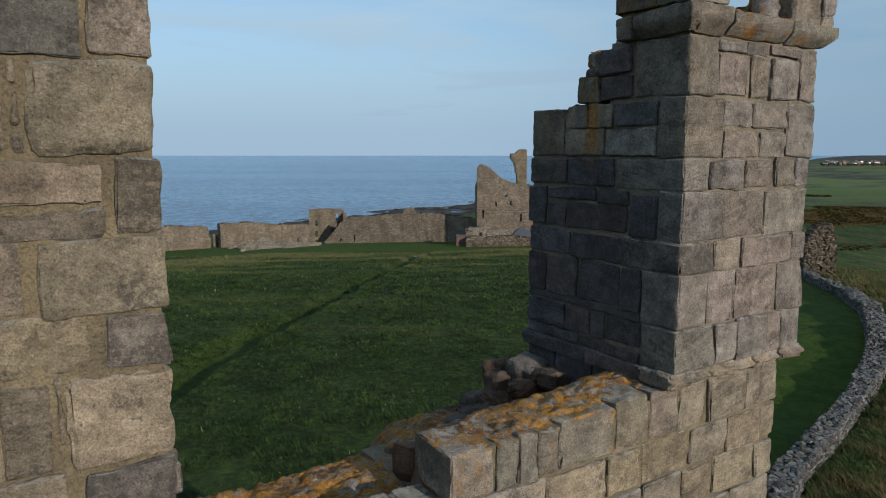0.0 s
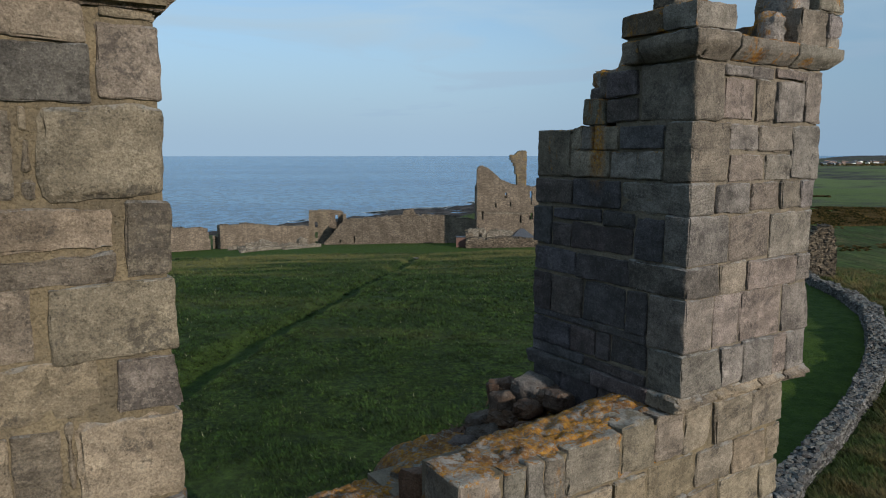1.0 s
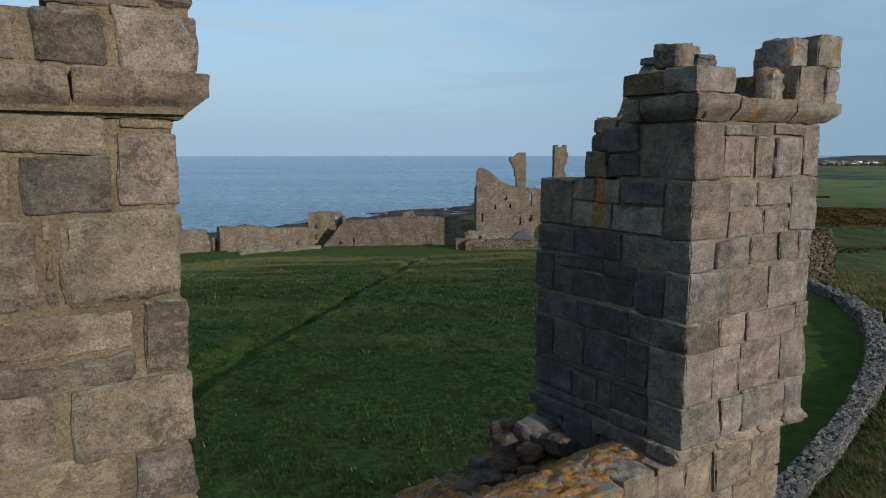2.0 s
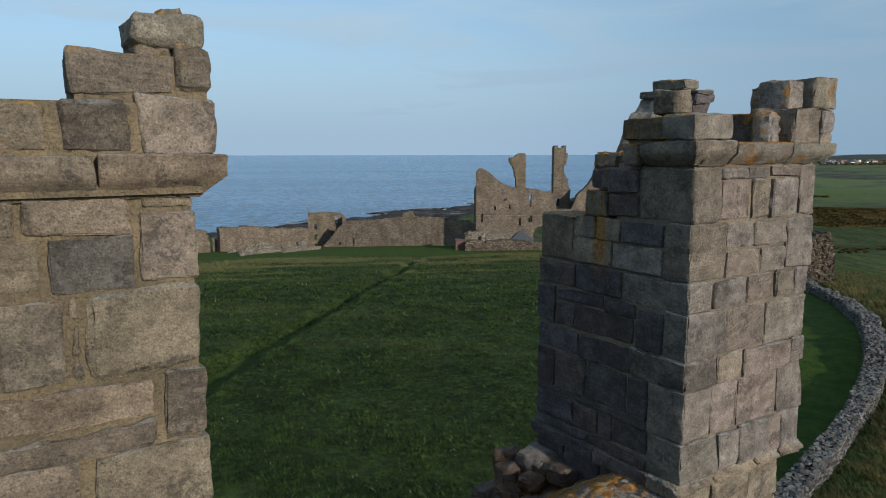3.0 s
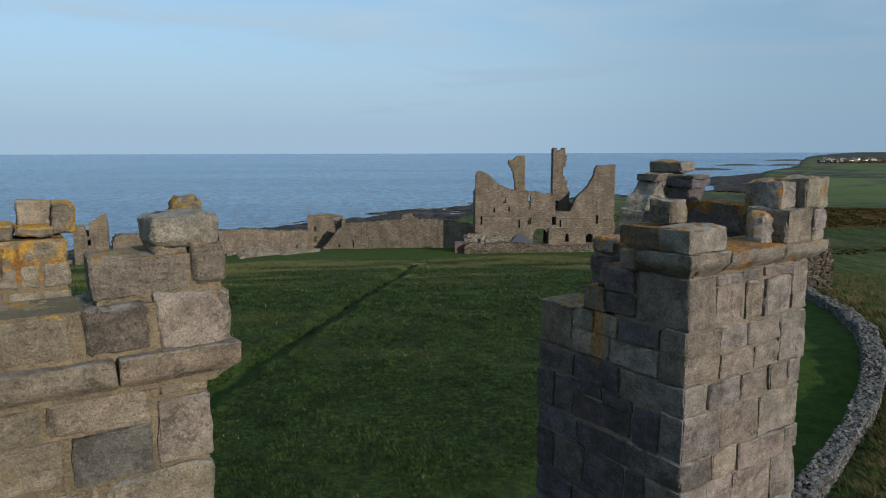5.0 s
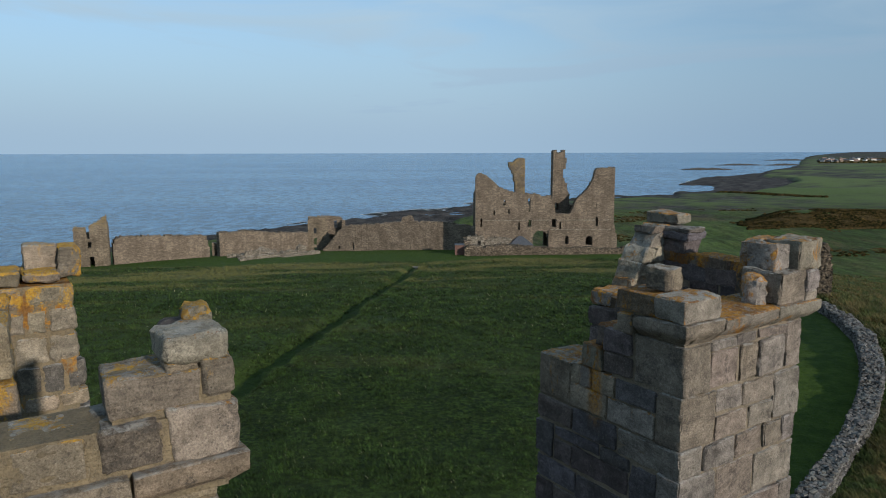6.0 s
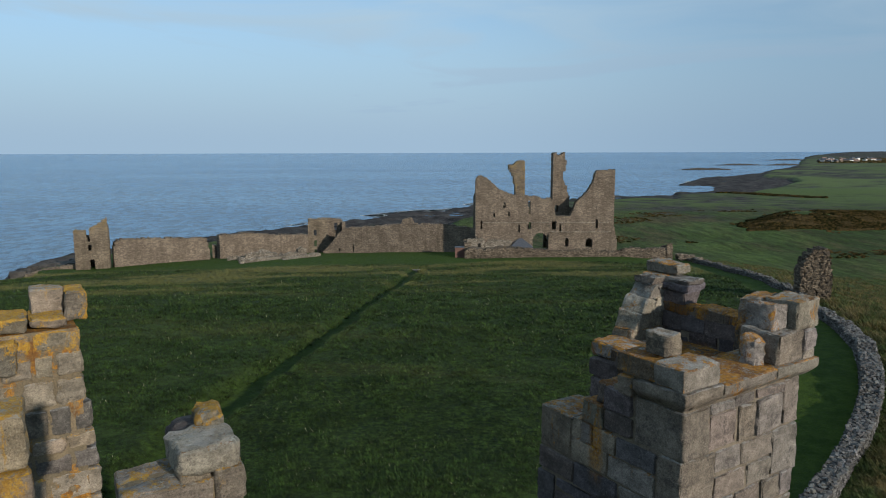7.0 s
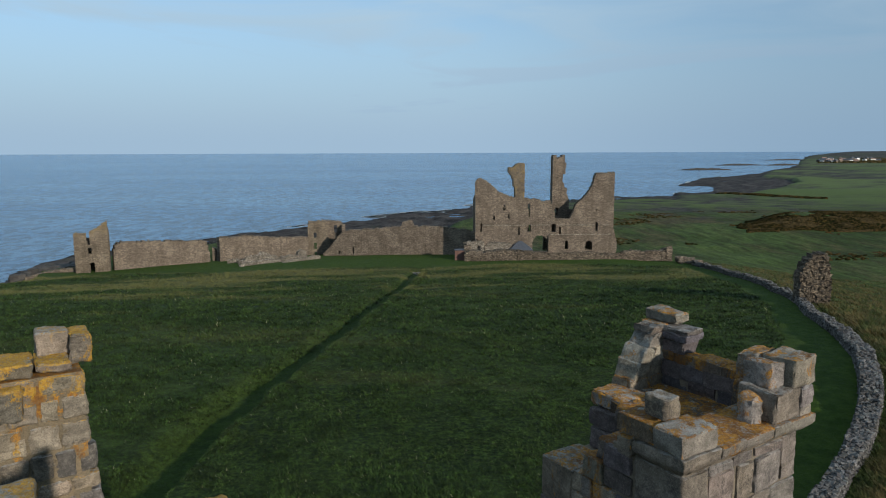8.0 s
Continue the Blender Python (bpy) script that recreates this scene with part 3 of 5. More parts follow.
def land(x, y):
    """Height of the ground, and how much of it is mown, moor and rock, for arrays."""
    x, y = np.asarray(x, float), np.asarray(y, float)
    yy = np.maximum(y, 1.0)
    tb = np.where(y > 20, x / np.maximum(y, 20.0), x / 20.0)
    inner = np.interp(y, [-60, 0, 30, 50, 67, 92, 110, 130, 150, 165, 185, 200, 260], [3, 6.7, 6.1, 4.9, 3.7, 1.6, 0.1, -1.3, -2.7, -3.5, -5.2, -6.2, -8])
    inner = inner - 0.028 * np.maximum(0, -x) * smooth(60, 150, y)
    inner = inner + 0.035 * np.clip(x - 8, 0, 35) * smooth(20, 60, y) * (1 - smooth(90, 135, y))
    inner = inner - 1.05 * smooth(6, 15, x) * (1 - smooth(32, 48, y))
    inner = inner + 0.25 * value_noise(x, y, 17.0, 3) + 0.10 * value_noise(x, y, 5.0, 4)
    out = x - np.interp(y, WALL_Y, WALL_X)
    beyond = np.maximum(smooth(0.5, 45, out), smooth(165, 235, y))
    moor_z = np.interp(y, [0, 200, 330, 600, 1200, 2000, 3000, 5000], [-3, -8.2, -8.6, -9.2, -9.4, -9.8, -10.4, -10.9])
    moor_z = moor_z + (1.2 * value_noise(x, y, 60.0, 5) + 0.4 * value_noise(x, y, 14.0, 6)) * (1 - 0.7 * smooth(700, 1500, y)) + 0.5 * smooth(1200, 1800, y) * value_noise(x, y, 400.0, 7)
    moor_z = moor_z + 4.2 * np.exp(-((y - 276) / 26.0) ** 2) * smooth(0.43, 0.52, tb)
    z = inner * (1 - beyond) + moor_z * beyond
    # mown path with a step at the tall grass beside it
    side = x - np.interp(y, PATH_Y, PATH_X) + 0.25 * value_noise(x, y, 2.3, 8)
    on_path = smooth(-2.9, -0.9, side) * (1 - smooth(0.8, 1.15, side)) * (1 - smooth(132, 142, y))
    strip = np.interp(y, [40, 75], [1.0, 0.5])
    near_wall = 1 - smooth(3.2, 4.6, np.abs(out + 3.4 * strip + 0.5 * value_noise(x, y, 6.0, 9)) / strip)
    lawn = smooth(138, 146, y + 4 * value_noise(x, y, 20.0, 10)) * (1 - beyond)
    mown = np.maximum(0.45 * on_path, np.maximum(near_wall * (y < 150), lawn))
    z = z - 0.80 * on_path * (1 - lawn)
    # the shore
    R = coast_depth(tb) + 9 * value_noise(x, y, 24.0, 11) + np.clip(yy / 40, 0, 30) * value_noise(x, y, 55.0, 12)
    e = R - np.where(y > 20, y, -1e4)
    wide = np.interp(tb, [-0.7, -0.6, -0.5, -0.33, -0.2, -0.118, 0.0, 0.05, 0.10, 0.246, 0.335, 0.35, 0.376, 0.425, 0.455, 0.47, 0.50, 0.53], [10, 26, 16, 16, 34, 75, 110, 90, 26, 14, 16, 180, 270, 345, 330, 90, 70, 300])
    flat = SEA_Z + 0.75 + 0.6 * value_noise(x, y, 7.0, 13) + 0.3 * value_noise(x, y, 27.0, 14) + 0.25 * value_noise(x, y, 90.0, 16) + 0.5 * value_noise(x, y, 2.6, 18)
    # a wedge of bare rock that runs into the fields, and a creek between two spits
    near_edge = np.interp(tb, [0.44, 0.468, 0.507, 0.524], [452, 486, 572, 612])
    far_edge = np.interp(tb, [0.44, 0.466, 0.507, 0.524], [830, 771, 704, 612])
    wedge = smooth(0, 25, y - near_edge) * (1 - smooth(-25, 0, y - far_edge)) * smooth(0.43, 0.45, tb) * (1 - smooth(0.520, 0.526, tb))
    creek = smooth(505, 535, y) * (1 - smooth(585, 615, y)) * smooth(0.30, 0.34, tb) * (1 - smooth(0.375, 0.40, tb))
    flat = flat - 3.5 * creek
    inland = smooth(wide * 0.9, wide * 0.9 + 22 + yy * 0.03, e)
    inland = inland * (1 - wedge)
    shelf = flat * smooth(-30, 4, e) + (SEA_Z - 3) * (1 - smooth(-30, 4, e))
    z = shelf * (1 - inland) + z * inland
    rock = np.clip(1 - smooth(SEA_Z + 1.6, SEA_Z + 3.4, z + 0.8 * value_noise(x, y, 7.0, 15)), 0, 1)
    moor = np.maximum(smooth(0.0, 3.0, out), smooth(178, 200, y)) * (y > -100)
    return z, mown, moor, rock


def build_ground():
    xs = np.concatenate([-np.geomspace(5200, 130, 26), np.linspace(-125, -24, 70), np.linspace(-23.4, -2, 72), np.linspace(-1.6, 60, 124), np.linspace(61, 140, 50), np.geomspace(145, 5200, 110)])
    ys = np.concatenate([-np.geomspace(3000, 40, 20), np.linspace(-35, 22, 28), np.linspace(22.7, 150, 190), np.linspace(151, 420, 120), np.geomspace(425, 4985, 120)])
    # columns fan out with the distance
    X, Y = np.meshgrid(xs, ys)
    fan = np.maximum(1.0, Y / 260.0)
    fan = np.where(np.abs(X) > 1200, 1.0, fan)
    keep = np.abs(X) * fan
    X = np.sign(X) * np.minimum(keep, np.abs(X) + (keep - np.abs(X)) * (1 - smooth(140, 1200, np.abs(X))))
    X = np.sort(X, axis=1)
    z, mown, moor, rock = land(X, Y)
    nr, nc = X.shape
    me = bpy.data.meshes.new("ground")
    verts = np.stack([X, Y, z], -1).reshape(-1, 3)
    idx = np.arange(nr * nc).reshape(nr, nc)
    quads = np.stack([idx[:-1, :-1], idx[:-1, 1:], idx[1:, 1:], idx[1:, :-1]], -1).reshape(-1, 4)
    me.vertices.add(len(verts))
    me.vertices.foreach_set("co", verts.ravel())
    me.loops.add(quads.size)
    me.loops.foreach_set("vertex_index", quads.ravel())
    me.polygons.add(len(quads))
    me.polygons.foreach_set("loop_start", np.arange(0, quads.size, 4))
    me.polygons.foreach_set("use_smooth", np.ones(len(quads), bool))
    me.update(calc_edges=True)
    attr = me.color_attributes.new("cover", "FLOAT_COLOR", "POINT")
    attr.data.foreach_set("color", np.stack([mown, moor, rock, np.ones_like(rock)], -1).reshape(-1).astype(np.float32))
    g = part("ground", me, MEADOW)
    tagged(g, "rough green meadow falling to moorland and a rocky shore", "ground", kind="structure")


build_ground()


def ground_z(x, y):
    return float(land(np.array([x]), np.array([y]))[0][0])


bm = bmesh.new()
vs = [bm.verts.new(p) for p in ((-5200, -3000, SEA_Z), (5200, -3000, SEA_Z), (5200, 4990, SEA_Z), (-5200, 4990, SEA_Z))]
bm.faces.new(vs)
tagged(part("sea", bm, SEA), "calm blue sea with small ripples to the horizon", "sea", kind="structure")


# ---- the near tower: axes p (along its face), q (into it), z ----
tower = new("ruined_tower")
tower.matrix_world = pose(0, 0, 0, 0, 0, 33.0)
tagged(tower, "tall ruined square tower of brown sandstone blocks with corner turrets", "tower")
serial = [0]


def stone(parent, p0, p1, q0, q1, z0, z1, mat=None, bevel=0.02, rough=0.011, gap=0.008, name="stone", label="", twist=0.6, gap_z=None):
    """One block between the given planes of the tower."""
    serial[0] += 1
    rng = random.Random(serial[0] * 7 + 1)
    w, d, h = p1 - p0 - 2 * gap, q1 - q0, z1 - z0 - 2 * (gap if gap_z is None else gap_z)
    ob = part(name, block_mesh(w, d, h, serial[0], bevel, rough), mat or STONE, parent, label)
    ob.matrix_basis = pose((p0 + p1) / 2, (q0 + q1) / 2, (z0 + z1) / 2, rng.uniform(-twist, twist), rng.uniform(-twist, twist) * 0.6, rng.uniform(-twist, twist))
    return ob


def core(name, boxes, mat, parent, label=""):
    body = None
    for b in boxes:
        bm = bmesh.new()
        bm_box(bm, *b)
        ob = part(name if body is None else "masonry_heart", bm, mat, parent if body is None else body, label if body is None else "")
        body = body or ob
    return body


def course(parent, z0, z1, q0, joints, depth, mat=None, **kw):
    """A course of blocks on a face that looks along -q."""
    rng = random.Random(int(z0 * 1000) + int(joints[0] * 100))
    for a, b in zip(joints, joints[1:]):
        proud = rng.uniform(-0.014, 0.012)
        stone(parent, a, b, q0 + proud, q0 + depth, z0 + rng.uniform(-0.006, 0.006), z1 + rng.uniform(-0.006, 0.006), mat, **kw)


def side_course(parent, z0, z1, p0, joints, depth, mat=None, **kw):
    """A course of blocks on a face that looks along -p."""
    rng = random.Random(int(z0 * 1000) + int(joints[0] * 100) + 5)
    for a, b in zip(joints, joints[1:]):
        proud = rng.uniform(-0.012, 0.012)
        serial[0] += 1
        ob = part("stone", block_mesh(depth - proud, b - a - 0.010, z1 - z0 - 0.006, serial[0], kw.get("bevel", 0.010), kw.get("rough", 0.011)), mat or STONE_DARK_SHADE, parent)
        ob.matrix_basis = pose(p0 + proud + (depth - proud) / 2, (a + b) / 2, (z0 + z1) / 2, 0, rng.uniform(-0.4, 0.4), rng.uniform(-0.4, 0.4))


# turret with the near face, mortared blocks
turret_a = core("turret", [(-1.25, 0.665, 3.643, 4.15, 6.0, 18.93), (-1.25, -0.28, 4.15, 5.55, 6.0, 18.86), (-1.30, 0.72, 3.57, 4.1, 18.88, 19.03), (-1.25, 0.77, 3.585, 4.0, 19.03, 19.315),
                           (0.17, 0.765, 3.612, 3.98, 19.315, 19.545)], MORTAR, tower, "square corner turret in buff mortared blocks")
kw = dict(bevel=0.010, rough=0.011, gap=0.010)
QA = 3.62
course(turret_a, 18.69, 18.875, QA, [-1.27, -0.72, -0.29, -0.10], 0.30, **kw)
stone(turret_a, -0.09, 0.385, QA - 0.008, 3.95, 18.69, 18.875, **kw)
stone(turret_a, 0.41, 0.69, QA + 0.004, 4.0, 18.805, 18.875, **kw)
stone(turret_a, 0.405, 0.69, QA - 0.004, 4.2, 18.435, 18.80, **kw)
course(turret_a, 18.44, 18.70, QA, [-1.27, -0.85, -0.36, -0.015], 0.30, **kw)
stone(turret_a, 0.0, 0.385, QA - 0.012, 3.95, 18.42, 18.70, STONE_SEA, **kw)
stone(turret_a, 0.135, 0.69, QA - 0.016, 4.1, 17.975, 18.425, bevel=0.03, rough=0.016, gap=0.008)
stone(turret_a, 0.08, 0.125, QA + 0.006, 3.8, 18.29, 18.41, bevel=0.012, rough=0.008, gap=0.004)
stone(turret_a, 0.085, 0.125, QA + 0.010, 3.8, 18.12, 18.27, bevel=0.012, rough=0.008, gap=0.004)
stone(turret_a, 0.075, 0.13, QA + 0.004, 3.8, 17.98, 18.09, bevel=0.014, rough=0.010, gap=0.004)
course(turret_a, 17.99, 18.40, QA, [-1.27, -0.75, -0.22, 0.06], 0.30, **kw)
course(turret_a, 17.59, 17.965, QA, [-1.27, -0.80, -0.30], 0.30, bevel=0.02, rough=0.016, gap=0.011)
stone(turret_a, -0.29, 0.425, QA - 0.006, 3.95, 17.752, 17.965, bevel=0.012, rough=0.020, gap=0.004)
stone(turret_a, -0.29, 0.425, QA + 0.004, 3.95, 17.59, 17.748, bevel=0.012, rough=0.020, gap=0.004)
stone(turret_a, 0.475, 0.70, QA + 0.002, 4.1, 17.59, 17.97, STONE_SEA, **kw)
course(turret_a, 17.24, 17.60, QA, [-1.27, -0.86, -0.40, 0.085], 0.30, **kw)
stone(turret_a, 0.125, 0.70, QA - 0.012, 4.0, 17.215, 17.59, **kw)
course(turret_a, 16.925, 17.245, QA, [-1.27, -0.92, -0.38, 0.36], 0.30, bevel=0.024, rough=0.016, gap=0.011)
stone(turret_a, 0.395, 0.70, QA, 4.2, 16.93, 17.205, STONE_SEA, **kw)
course(turret_a, 16.48, 16.93, QA, [-1.27, -0.90, -0.38, -0.06, 0.155], 0.30, **kw)
stone(turret_a, 0.165, 0.20, QA + 0.006, 3.8, 16.60, 16.93, bevel=0.012, rough=0.010, gap=0.004)
stone(turret_a, 0.205, 0.70, QA - 0.010, 4.1, 16.445, 16.925, bevel=0.026, rough=0.016, gap=0.008)
course(turret_a, 16.02, 16.47, QA, [-1.27, -0.80, -0.30, 0.20], 0.30, **kw)
stone(turret_a, 0.255, 0.69, QA - 0.004, 4.1, 16.02, 16.44, STONE_SEA, **kw)
stone(turret_a, 0.66, 0.745, 3.66, 3.95, 16.18, 16.37, STONE_TOP, bevel=0.03, rough=0.02)
for z0, z1 in ((15.58, 16.02), (15.15, 15.58), (14.72, 15.15)):
    course(turret_a, z0, z1, QA, [-1.27, -0.70 - 0.1 * math.sin(z0 * 9), -0.15 + 0.12 * math.sin(z0 * 5), 0.30 + 0.1 * math.sin(z0 * 13), 0.69], 0.30, **kw)
# moulding, parapet and merlon of that turret
for p0, p1 in ((-1.36, -0.85), (-0.85, -0.31), (-0.31, 0.225), (0.235, 0.82)):
    ob = stone(turret_a, p0, p1, 3.50, 4.0, 18.86, 19.065, STONE, 0.006, 0.008, -0.002, "moulding")
    for vtx in ob.data.vertices:
        if vtx.co.z < -0.02 and vtx.co.y < 0.0:
            vtx.co.y += 0.11 * min(1.0, -vtx.co.z / 0.09)
        if p1 > 0.8 and vtx.co.z < -0.02 and vtx.co.x > 0.1:
            vtx.co.x -= 0.11 * min(1.0, -vtx.co.z / 0.09)
course(turret_a, 19.065, 19.33, 3.575, [-1.32, -0.78, -0.30, 0.065], 0.42, STONE_SPOT, bevel=0.015, rough=0.014, gap=0.012)
stone(turret_a, 0.09, 0.405, 3.565, 4.0, 19.07, 19.335, STONE_SEA, bevel=0.021, rough=0.013, gap=0.01)
stone(turret_a, 0.425, 0.805, 3.56, 4.05, 19.065, 19.36, STONE_PALE, bevel=0.014, rough=0.016, gap=0.008)
stone(turret_a, 0.15, 0.605, 3.60, 4.0, 19.35, 19.555, STONE_SPOT, bevel=0.012, rough=0.012, gap=0.003)
stone(turret_a, 0.60, 0.79, 3.58, 4.05, 19.37, 19.612, STONE_SPOT, bevel=0.022, rough=0.014, gap=0.003)
stone(turret_a, 0.44, 0.61, 3.615, 3.95, 19.53, 19.605, STONE_SPOT, bevel=0.014, rough=0.012, gap=0.002)
stone(turret_a, 0.41, 0.765, 3.57, 3.93, 19.585, 19.745, STONE_PALE, bevel=0.026, rough=0.014, gap=0.002)
stone(turret_a, 0.60, 0.765, 3.84, 4.12, 19.60, 19.825, STONE_GOLD, bevel=0.036, rough=0.020, gap=0.002)
stone(turret_a, 0.49, 0.66, 3.93, 4.22, 19.55, 19.70, STONE_DARK_SHADE, bevel=0.024, rough=0.018, gap=0.002)
# rear corner of its parapet
stone(turret_a, -0.95, -0.20, 5.10, 5.58, 18.88, 19.20, STONE_GOLD, bevel=0.018, rough=0.014)
stone(turret_a, -0.80, -0.21, 5.12, 5.56, 19.20, 19.60, STONE_SPOT, bevel=0.021, rough=0.014)

# ruined turret on the other side of the near face
turret_c = core("turret", [(4.826, 6.66, 3.754, 5.66, 15.96, 17.96), (4.826, 6.66, 3.754, 5.64, 17.95, 18.38), (4.826, 6.66, 3.754, 4.60, 18.42, 18.97), (6.0, 6.66, 4.6, 5.60, 17.9, 18.97)],
                MORTAR_DARK, tower, "square corner turret with open joints and a broken parapet")
QC, PC = 3.725, 4.80
kc = dict(mat=STONE_GREY, bevel=0.012, rough=0.013, gap=0.010, gap_z=0.0)
rows_c = [
    (18.46, 18.945, (5.18, 4.31)), (17.94, 18.45, (5.29, 4.02)), (17.665, 17.93, (5.14, 4.49)), (17.23, 17.655, (5.36, 3.99)),
    (16.955, 17.225, (5.245, 4.36)), (16.47, 16.945, (5.20, 4.14)), (16.075, 16.465, (5.33, 4.11)),
]
for z0, z1, (pe, qe) in rows_c:
    stone(turret_c, PC, pe, QC, qe, z0, z1, STONE_SEA if z0 == 16.955 else STONE_GREY, bevel=0.014, rough=0.012, gap=0.004, name="quoin", gap_z=0.002)
course(turret_c, 18.845, 18.945, QC, [5.19, 5.56, 5.91, 6.40], 0.35, **kc)
course(turret_c, 18.47, 18.835, QC, [5.19, 5.63, 5.93, 6.40], 0.35, **kc)
stone(turret_c, 6.405, 6.700, QC, 4.1, 18.47, 18.945, **kc)
course(turret_c, 18.20, 18.44, QC, [5.30, 5.72, 6.24], 0.35, **kc)
course(turret_c, 17.945, 18.19, QC, [5.30, 5.84, 6.25], 0.35, **kc)
stone(turret_c, 6.25, 6.700, QC, 4.0, 17.945, 18.44, **kc)
course(turret_c, 17.67, 17.925, QC, [5.15, 5.64, 6.09, 6.44, 6.695], 0.35, **kc)
course(turret_c, 17.235, 17.65, QC, [5.37, 5.985, 6.695], 0.35, **kc)
course(turret_c, 16.955, 17.22, QC, [5.265, 5.655, 6.425, 6.705], 0.35, **kc)
course(turret_c, 16.47, 16.945, QC, [5.205, 5.595, 6.25, 6.715], 0.35, **kc)
course(turret_c, 16.08, 16.46, QC, [5.335, 5.66, 6.13, 6.365, 6.695], 0.35, **kc)
# shaded side, in the stone whose colour is darkened for the shade
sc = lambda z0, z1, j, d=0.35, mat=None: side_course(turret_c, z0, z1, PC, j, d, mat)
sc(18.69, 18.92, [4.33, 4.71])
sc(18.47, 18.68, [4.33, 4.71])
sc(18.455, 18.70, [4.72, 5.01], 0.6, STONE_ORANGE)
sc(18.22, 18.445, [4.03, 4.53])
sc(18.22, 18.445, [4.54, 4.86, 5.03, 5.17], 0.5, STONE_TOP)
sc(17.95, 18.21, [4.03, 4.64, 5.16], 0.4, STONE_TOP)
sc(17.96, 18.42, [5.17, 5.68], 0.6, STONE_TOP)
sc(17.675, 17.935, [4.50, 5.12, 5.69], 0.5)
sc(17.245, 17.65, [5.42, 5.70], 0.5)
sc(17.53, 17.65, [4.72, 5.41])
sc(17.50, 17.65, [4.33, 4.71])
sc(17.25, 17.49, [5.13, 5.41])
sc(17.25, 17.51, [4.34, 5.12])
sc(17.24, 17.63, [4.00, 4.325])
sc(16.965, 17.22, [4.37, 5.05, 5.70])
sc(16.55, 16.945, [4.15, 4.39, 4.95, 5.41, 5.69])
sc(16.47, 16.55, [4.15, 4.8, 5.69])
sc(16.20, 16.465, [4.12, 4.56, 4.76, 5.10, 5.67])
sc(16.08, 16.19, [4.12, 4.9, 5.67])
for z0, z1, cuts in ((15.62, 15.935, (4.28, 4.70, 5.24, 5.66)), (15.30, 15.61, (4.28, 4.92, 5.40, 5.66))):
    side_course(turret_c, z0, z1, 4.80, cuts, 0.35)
# splayed string course
for p0, p1 in ((4.745, 5.30), (5.31, 5.95), (5.96, 6.35), (6.36, 6.77)):
    ob = stone(turret_c, p0, p1, 3.685, 4.1, 15.94, 16.085, STONE, 0.02, 0.012, 0.004, "moulding")
    for vtx in ob.data.vertices:
        if vtx.co.z > 0.02 and vtx.co.y < 0:
            vtx.co.y += 0.05
        if vtx.co.z < -0.02 and vtx.co.y < 0:
            vtx.co.y += 0.04
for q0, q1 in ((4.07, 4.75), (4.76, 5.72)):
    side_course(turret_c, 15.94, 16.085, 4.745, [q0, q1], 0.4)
# moulding under the parapet
for p0, p1 in ((4.685, 5.22), (5.235, 6.09), (6.105, 6.83)):
    ob = stone(turret_c, p0, p1, 3.625, 4.25, 18.955, 19.165, STONE_GREY if p0 < 5 else STONE_ORANGE if p0 < 6 else STONE_TOP, 0.012, 0.012, 0.001, "moulding")
    for vtx in ob.data.vertices:
        if vtx.co.z < 0.0 and vtx.co.y < 0:
            vtx.co.y += 0.09 * min(1.0, -vtx.co.z / 0.09)
        if p1 > 6.8 and vtx.co.z < 0.0 and vtx.co.x > 0.15:
            vtx.co.x -= 0.12 * min(1.0, -vtx.co.z / 0.09)
        if p0 < 4.7 and vtx.co.z < 0.0 and vtx.co.x < -0.15:
            vtx.co.x += 0.08 * min(1.0, -vtx.co.z / 0.09)
side_course(turret_c, 18.95, 19.15, 4.69, [4.25, 4.44], 0.5, STONE_TOP)
stone(turret_c, 5.55, 6.02, 5.10, 5.68, 18.88, 19.08, STONE_HEAD, bevel=0.03, rough=0.016, gap=0.002)
stone(turret_c, 5.37, 5.75, 4.62, 5.12, 18.90, 19.09, STONE_RUST, bevel=0.02, rough=0.016, gap=0.002)
stone(turret_c, 5.49, 6.0, 5.08, 5.60, 18.66, 18.90, STONE_DARK_SHADE, bevel=0.02, rough=0.016, gap=0.002)
stone(turret_c, 5.46, 6.0, 5.00, 5.58, 18.38, 18.66, STONE_DARK_SHADE, bevel=0.02, rough=0.016, gap=0.002)
stone(turret_c, 4.86, 5.5, 4.58, 4.87, 18.70, 18.93, STONE_RUST, bevel=0.02, rough=0.016, gap=0.002)
# floor of the turret's head, parapet and merlons
bm = bmesh.new()
outline = ((4.95, 3.95), (6.58, 3.95), (6.58, 5.55), (5.62, 5.55), (5.48, 5.10), (4.95, 4.50))
lower = [bm.verts.new((a, c, 17.9)) for a, c in outline]
upper = [bm.verts.new((a, c, 19.03)) for a, c in outline]
bm.faces.new(upper)
bm.faces.new(lower[::-1])
for i in range(6):
    bm.faces.new((lower[i], lower[(i + 1) % 6], upper[(i + 1) % 6], upper[i]))
part("turret_floor", bm, TURRET_FLOOR, turret_c, "rust-orange lichened floor of the turret head")
stone(turret_c, 4.68, 5.17, 3.64, 3.99, 19.17, 19.395, STONE_TOP, bevel=0.014, rough=0.014, gap=0.004)
side_course(turret_c, 19.17, 19.385, 4.69, [3.985, 4.46], 0.45, STONE_RUST)
stone(turret_c, 4.79, 5.03, 3.95, 4.20, 19.39, 19.62, STONE_SEA, bevel=0.018, rough=0.014, gap=0.002)
stone(turret_c, 6.13, 6.60, 3.66, 4.10, 19.165, 19.475, STONE_GREY, bevel=0.016, rough=0.020, gap=0.002, gap_z=-0.006)
